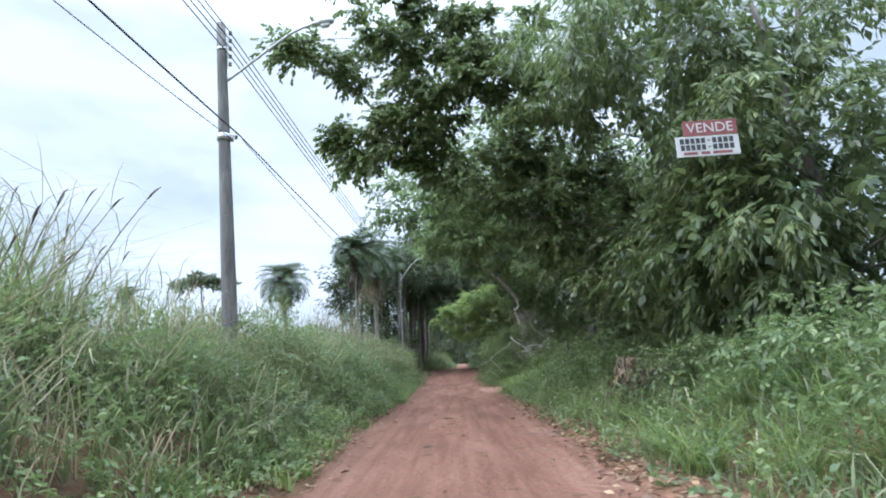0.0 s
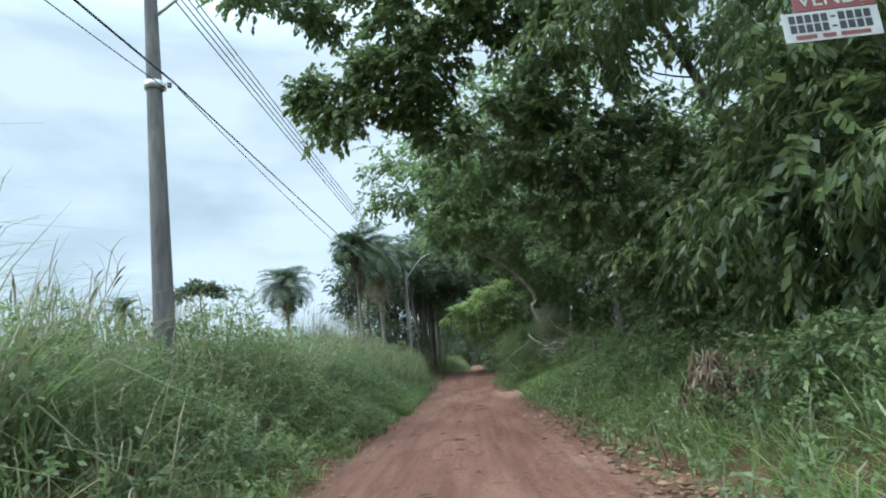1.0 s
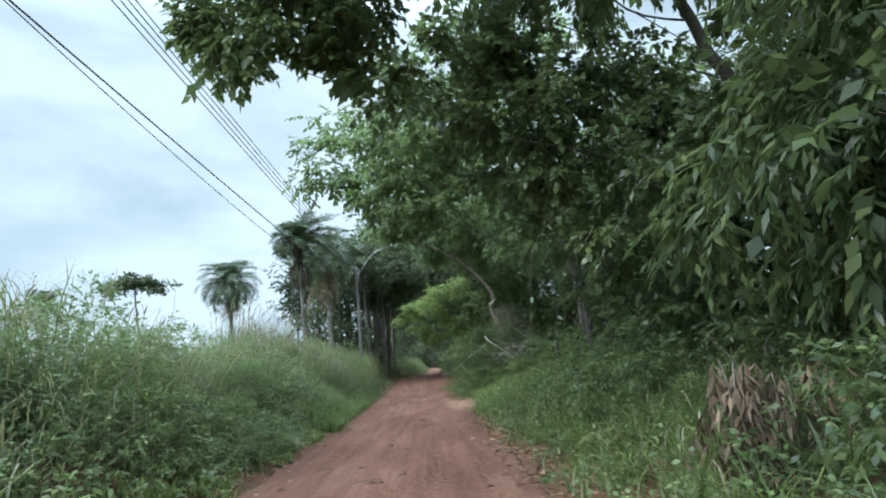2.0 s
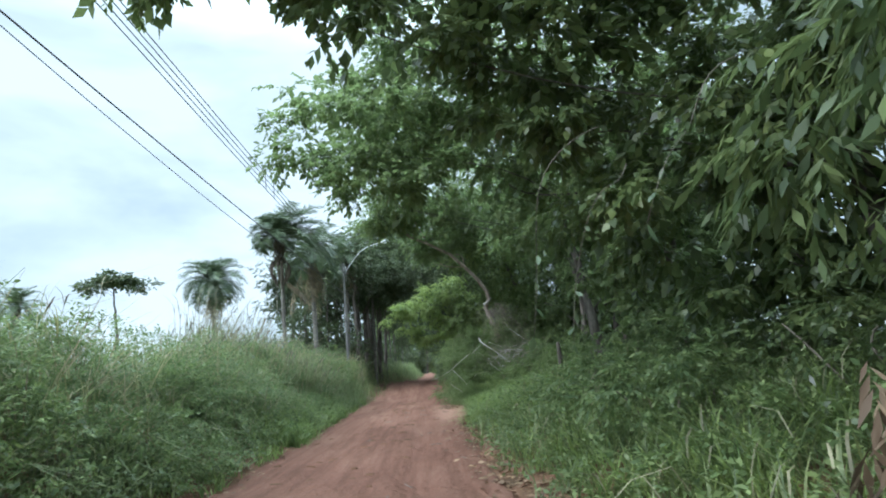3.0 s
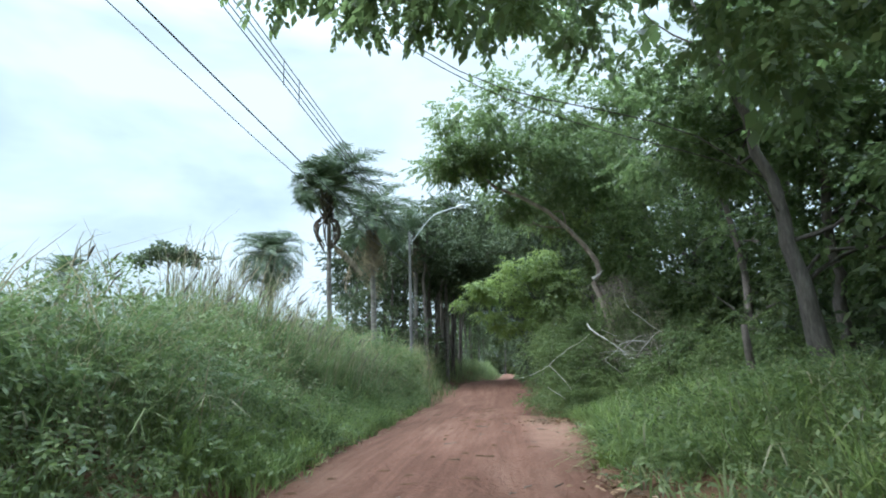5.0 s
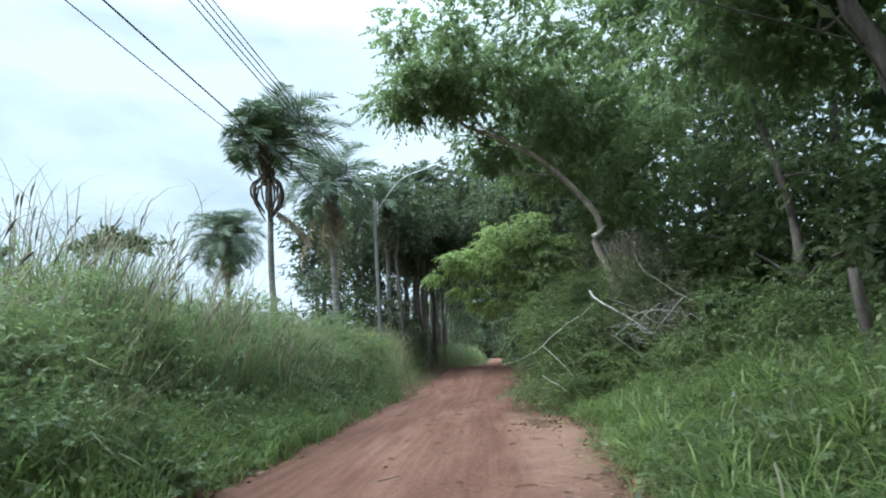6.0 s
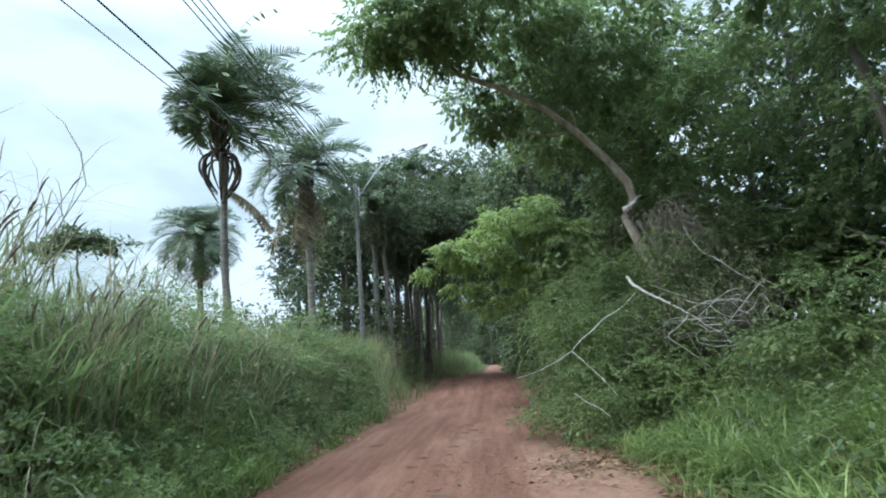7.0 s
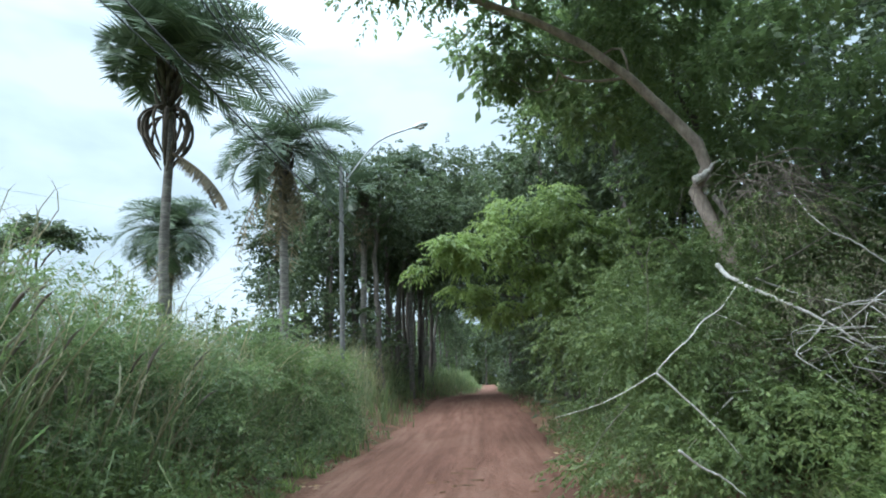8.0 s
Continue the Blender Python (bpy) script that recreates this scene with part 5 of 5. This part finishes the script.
BLEACHED = "bleached bare branch"
branch([(3.53, 40.36, 2.70), (3.56, 40.3, 2.58), (3.64, 40.2, 2.46), (3.88, 40.0, 2.25), (4.05, 39.9, 2.14), (4.27, 39.7, 1.92), (4.7, 39.5, 1.52)], 0.048, 0.018, MAT_DEADWOOD, 1, label=BLEACHED)
branch([(4.27, 39.7, 1.96), (4.5, 39.6, 2.08), (4.91, 39.6, 2.10), (5.3, 39.6, 2.0)], 0.020, 0.008, MAT_DEADWOOD, 2, label=BLEACHED)
branch([(4.3, 39.7, 1.92), (4.05, 39.6, 1.70), (3.78, 39.5, 1.57), (4.05, 39.4, 1.35), (4.38, 39.3, 1.01)], 0.018, 0.006, MAT_DEADWOOD, 3, label=BLEACHED)
branch([(3.5, 39.9, 2.35), (3.1, 39.4, 2.05), (2.75, 39.0, 1.92), (2.52, 38.7, 1.74), (2.30, 38.6, 1.60), (2.14, 38.6, 1.44)], 0.015, 0.009, MAT_DEADWOOD, 4, label=BLEACHED)
branch([(3.92, 40.3, 2.54), (4.35, 40.3, 2.72), (4.89, 40.3, 3.01)], 0.022, 0.012, MAT_TWIG, 13, label="bare grey branch")
branch([(3.92, 40.3, 2.50), (4.2, 40.3, 2.36), (4.49, 40.3, 2.24)], 0.022, 0.010, MAT_DEADWOOD, 14, label=BLEACHED)
branch([(4.89, 40.3, 3.01), (4.78, 40.5, 3.3), (4.76, 40.7, 3.62)], 0.016, 0.010, MAT_DEADWOOD, 15, label=BLEACHED)
branch([(4.89, 40.3, 3.01), (5.1, 40.2, 2.85), (5.38, 40.2, 2.57), (5.8, 40.2, 2.3)], 0.020, 0.010, MAT_DEADWOOD, 16, label=BLEACHED)
branch([(4.45, 41.1, 4.18), (4.66, 41.0, 4.22), (4.80, 40.8, 3.95), (4.80, 40.75, 3.60), (4.74, 40.7, 3.3)], 0.022, 0.010, MAT_TWIG, 17, label="thin bare hanging branch")
branch([(2.85, 39.6, 2.7), (2.65, 39.4, 2.86), (2.45, 39.3, 2.82), (2.37, 39.3, 2.6), (2.36, 39.3, 2.2), (2.22, 39.2, 1.6)], 0.012, 0.005, MAT_TWIG, 18, label="thin drooping twig")
branch([(2.14, 38.6, 1.44), (2.42, 38.6, 1.15), (2.60, 38.5, 0.92), (2.75, 38.5, 0.69)], 0.016, 0.008, MAT_DEADWOOD, 5, label=BLEACHED)
branch([(2.14, 38.6, 1.44), (1.85, 38.6, 1.28), (1.58, 38.6, 1.17), (1.22, 38.6, 1.09)], 0.010, 0.004, MAT_DEADWOOD, 6, label="thin bare twig")
branch([(1.9, 38.7, 1.18), (1.6, 38.5, 0.95), (1.42, 38.4, 0.72)], 0.009, 0.004, MAT_TWIG, 7, label=BLEACHED)
branch([(2.01, 37.8, 0.87), (2.15, 37.8, 0.74), (2.32, 37.8, 0.66), (2.44, 37.8, 0.53)], 0.016, 0.008, MAT_DEADWOOD, 8, label=BLEACHED)
branch([(4.33, 42.1, 4.1), (4.46, 42.0, 3.7), (4.7, 41.6, 3.0)], 0.07, 0.05, MAT_BARK, 9, label="splintered trunk piece")
branch([(4.10, 42.12, 4.36), (4.28, 42.1, 4.46), (4.46, 42.1, 4.66)], 0.13, 0.02, MAT_DEADWOOD, 10, label="pale splintered wood at the break")
# thin dead twigs arching over from the break and hanging down
g = rng_of(71)
for k in range(215):
    if k < 75:
        s = np.array((g.uniform(0.85, 1.65), g.uniform(0.6, 1.3), 0))
        s[2] = 3.95 - O[2] + 0.12 * s[0] + g.uniform(-0.45, 0.05)
        e = s + np.array((g.uniform(-0.9, 1.5), g.uniform(-0.8, 0.2), -g.uniform(0.5, 1.7)))
        lift = 0.25
    elif k < 155:
        s = np.array((g.uniform(-0.4, 2.8), g.uniform(-0.6, 1.2), 0))
        s[2] = 1.7 + 0.35 * min(max(s[0], 0), 1.8) - g.uniform(0, 0.8)
        a = g.uniform(0, 6.28)
        e = s + np.array((math.cos(a) * g.uniform(0.3, 0.9), math.sin(a) * 0.5, g.uniform(-0.9, 0.15)))
        lift = 0.2
    else:
        s = np.array((g.uniform(1.0, 1.9), g.uniform(-0.7, 0.2), g.uniform(0.9, 1.7)))
        a = g.uniform(-0.8, 1.0)
        e = s + np.array((math.cos(a) * g.uniform(0.4, 1.0), g.uniform(-0.4, 0.3), math.sin(a) * -0.7))
        lift = 0.06
    r = g.uniform(0.004, 0.010)
    mesh_object("twig", *tube(bend(s, e, 0.12, 8, 900 + k, -lift), np.linspace(r, r * 0.3, 8), 4), MAT_DEADWOOD if k % 7 == 0 and k >= 75 else MAT_TWIG, fallen)


# fan of fine bleached twigs from the end of the limb
for k in range(15):
    s = np.array((g.uniform(0.7, 2.1), g.uniform(-0.95, -0.55), 0))
    s[2] = 2.35 - 0.55 * s[0] + g.uniform(-0.4, 0.45)
    a = g.uniform(-0.55, 0.45) + (math.pi if k % 3 == 0 else 0.0)
    e = s + np.array((math.cos(a) * g.uniform(0.4, 1.0), g.uniform(-0.25, 0.2), math.sin(a) * 0.55 - 0.12))
    r = g.uniform(0.004, 0.008)
    mesh_object("twig", *tube(bend(s, e, 0.16, 8, 1300 + k, -0.05), np.linspace(r, r * 0.3, 8), 4), MAT_DEADWOOD, fallen)


# ---- wire fence behind the grass ----
fence = thing("wire_fence", (5.45, 33.2, gz(5.45, 33.2)), "old wire fence with weathered wooden posts", "fence")
F0 = np.array(fence.location)
tops = []
for k, (x, y, tz, lean) in enumerate(((5.5, 27.1, 1.95, 0.05), (5.45, 33.2, 2.02, -0.06))):
    b = np.array((x, y, gz(x, y) - 0.3)) - F0
    e = np.array((x + lean, y, tz)) - F0
    q = np.linspace(0, 1, 7)[:, None]
    mesh_object("post", *tube(b + (e - b) * q, (0.085, 0.08, 0.078, 0.075, 0.074, 0.072, 0.055), 9, 0.06, 80 + k), MAT_POST, fence, "weathered wooden post", smooth=True)
    tops.append(e)
for z in (-0.12, -0.45, -0.8):
    for a, b in zip(tops, tops[1:]):
        t = np.linspace(0, 1, 12)[:, None]
        p = a + (b - a) * t + (-0.08, 0, z)
        p[:, 2] -= 0.06 * (4 * t * (1 - t))[:, 0]
        mesh_object("wire", *tube(p, np.full(12, 0.002), 4), MAT_POST, fence)

# ---- leafy shoots hanging over the edge of the road ----
def hanging_shoot(root_at, tip, n, size, seed, label, mat=MAT_SHOOT):
    root = thing("hanging_shoot", root_at, label, "branch", "shoots hanging by the road")
    p = bend((0, 0, 0), np.array(tip) - np.array(root_at), 0.12, 16, seed, -0.15)
    mesh_object("stem", *tube(p, np.linspace(0.004, 0.0015, 16), 5), MAT_TWIG, root)
    g = rng_of(seed)
    t = np.linspace(0.25, 1, n)
    q = np.stack([np.interp(t, np.linspace(0, 1, 16), p[:, i]) for i in range(3)], -1)
    d = g.normal(size=(n, 3))
    d[:, 2] = -1.0
    nv = g.normal(size=(n, 3))
    rows = np.array([(0, 0, 0), (-0.34, 0.22, 0.06), (0, 0.25, 0), (0.34, 0.22, 0.06), (-0.5, 0.5, 0.1), (0, 0.52, -0.02), (0.5, 0.5, 0.1), (-0.32, 0.78, 0.05), (0, 0.8, -0.05), (0.32, 0.78, 0.05), (0, 1, -0.14)])
    fs = np.array(((0, 2, 1), (0, 3, 2), (1, 2, 5), (1, 5, 4), (2, 3, 6), (2, 6, 5), (4, 5, 8), (4, 8, 7), (5, 6, 9), (5, 9, 8), (7, 8, 10), (8, 9, 10)))
    s = g.uniform(0.7, 1.2, n)
    for k in range(n):
        v1, f1 = lay(rows, fs, q[k:k + 1], d[k:k + 1], nv[k:k + 1], size * s[k], size * 0.36 * s[k])
        mesh_object("leaf", v1, f1, mat, root, smooth=True)
    return root


hanging_shoot((2.5, 18.0, 3.1), (1.75, 17.6, 1.55), 12, 0.11, 801, "leafy shoot drooping over the road's edge")
hanging_shoot((2.9, 18.6, 3.0), (2.15, 18.2, 1.5), 12, 0.11, 802, "leafy shoot drooping over the road's edge")
hanging_shoot((3.2, 17.2, 3.2), (2.35, 17.0, 2.1), 10, 0.11, 803, "leafy shoot drooping over the road's edge")

hanging_shoot((-1.55, 36.9, 6.35), (-2.62, 37.0, 5.35), 12, 0.16, 804, "thin leafy twig dangling from the crown over the road", MAT_DROOP)

# ---- litter, clods and sticks ----
g = rng_of(81)
n = 5200
side = np.where(g.uniform(0, 1, n) < 0.25, -1, 1)
y = 5 + 41 * g.uniform(0, 1, n) ** 1.5
d = g.normal(size=n) * 0.24 + 0.16
x = np.where(side < 0, left_edge(y) - d, right_edge(y) + d)
z = np.maximum(ground_height(x, y), road_height(x, y)) + 0.012
nv = np.stack((g.normal(size=n) * 0.35, g.normal(size=n) * 0.35, np.ones(n)), -1)
ax = np.stack((g.normal(size=n), g.normal(size=n), g.normal(size=n) * 0.15), -1)
s = g.uniform(0.6, 1.5, n)
stuff("leaf_litter", *lay(LEAF_V, LEAF_F, np.stack((x, y, z), -1), ax, nv, 0.10 * s, 0.045 * s), MAT_DEADLEAF, "dry brown fallen leaves along the road edges", "leaf litter")
n = 420
x, y = 1.9 + g.normal(size=n) * 0.35, 37.4 + g.normal(size=n) * 0.55
nv = np.stack((g.normal(size=n) * 0.5, g.normal(size=n) * 0.5, np.ones(n)), -1)
ax = np.stack((g.normal(size=n), g.normal(size=n), g.normal(size=n) * 0.2), -1)
stuff("leaf_litter", *lay(LEAF_V, LEAF_F, np.stack((x, y, np.maximum(ground_height(x, y), road_height(x, y)) + 0.012), -1), ax, nv, 0.09, 0.04), MAT_DEADLEAF, "dark leaves and bits shed beside the fallen limb", "leaf litter")

n = 420
y = g.uniform(5, 60, n)
x = (left_edge(y) + right_edge(y)) / 2 + g.uniform(-1.9, 1.9, n)
r = 0.008 + 0.028 * g.uniform(0, 1, n) ** 4
z = road_height(x, y)
ball = np.array([(1, 0, 0), (0, 1, 0), (-1, 0, 0), (0, -1, 0), (0, 0, 0.8), (0, 0, -0.8)])
bf = np.array([(0, 1, 4), (1, 2, 4), (2, 3, 4), (3, 0, 4), (1, 0, 5), (2, 1, 5), (3, 2, 5), (0, 3, 5)])
v = np.stack((x, y, z), -1)[:, None] + ball[None] * r[:, None, None] * g.uniform(0.6, 1.4, (n, 6, 1))
stuff("dirt_clods", v.reshape(-1, 3), (bf[None] + (np.arange(n) * 6)[:, None, None]).reshape(-1, 3), MAT_DIRT, "loose red dirt clods on the road", "dirt clods")

n = 120
y = g.uniform(8, 44, n)
x = (left_edge(y) + right_edge(y)) / 2 + np.where(g.uniform(0, 1, n) < 0.6, g.normal(size=n) * 0.35, g.uniform(-1.6, 1.6, n))
a = np.linspace(0, 2 * np.pi, 8, endpoint=False)
lump = np.concatenate((np.stack((np.cos(a), np.sin(a), 0 * a - 0.35), -1), np.stack((np.cos(a) * 0.6, np.sin(a) * 0.6, 0 * a + 0.55), -1), [(0, 0, 0.8)]))
lf = [(i, (i + 1) % 8, 8 + (i + 1) % 8) for i in range(8)] + [(i, 8 + (i + 1) % 8, 8 + i) for i in range(8)] + [(8 + i, 8 + (i + 1) % 8, 16) for i in range(8)]
size = np.stack((g.uniform(0.04, 0.16, n), g.uniform(0.02, 0.05, n), g.uniform(0.014, 0.04, n)), -1)
v = np.stack((x, y, road_height(x, y)), -1)[:, None] + lump[None] * size[:, None] * g.uniform(0.7, 1.25, (n, 17, 1))
stuff("mud_lumps", v.reshape(-1, 3), (np.array(lf)[None] + (np.arange(n) * 17)[:, None, None]).reshape(-1, 3), MAT_SOIL, "dark flattened mud lumps between the wheel tracks", "mud")

for k in range(34):
    yy = float(g.uniform(13, 41))
    xx = float(right_edge(np.array(yy)) - g.uniform(-0.1, 1.1)) if k % 3 else float(g.uniform(-1.4, 1.2))
    a = g.uniform(0, 3.14)
    L = g.uniform(0.10, 0.34)
    p = bend((xx, yy, 0), (xx + math.cos(a) * L, yy + math.sin(a) * L, 0), 0.02, 6, 820 + k)
    p[:, 2] = road_height(p[:, 0], p[:, 1]) + 0.006
    ob = mesh_object("stick", *tube(p, np.linspace(0.008, 0.004, 6), 5), MAT_TWIG)
    tagged(ob, "thin broken stick lying on the dirt road", "stick", "sticks on the road")

# ---- undergrowth in the woods: dark leaf fill added to stand for the shade there ----
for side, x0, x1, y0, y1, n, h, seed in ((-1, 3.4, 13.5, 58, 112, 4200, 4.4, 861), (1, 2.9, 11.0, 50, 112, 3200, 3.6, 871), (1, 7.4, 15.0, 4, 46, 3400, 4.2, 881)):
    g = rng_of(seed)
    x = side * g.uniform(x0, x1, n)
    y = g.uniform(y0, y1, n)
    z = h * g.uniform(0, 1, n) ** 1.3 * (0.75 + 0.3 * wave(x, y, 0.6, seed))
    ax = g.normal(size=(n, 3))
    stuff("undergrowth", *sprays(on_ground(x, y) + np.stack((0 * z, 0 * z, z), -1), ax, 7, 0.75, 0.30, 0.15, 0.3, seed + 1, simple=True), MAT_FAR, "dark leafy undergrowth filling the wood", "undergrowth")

# thicket closing the road's end; its lighter leaf stands in for daylight there
g = rng_of(891)
n = 4200
x, y, z = g.uniform(-11, 11, n), g.uniform(139, 146, n), 10.5 * g.uniform(0, 1, n) ** 1.2
stuff("undergrowth", *sprays(on_ground(x, y) + np.stack((0 * z, 0 * z, z), -1), g.normal(size=(n, 3)), 9, 1.0, 0.5, 0.26, 0.3, 892, simple=True), MAT_FINE, "light green thicket where the road bends away", "undergrowth")
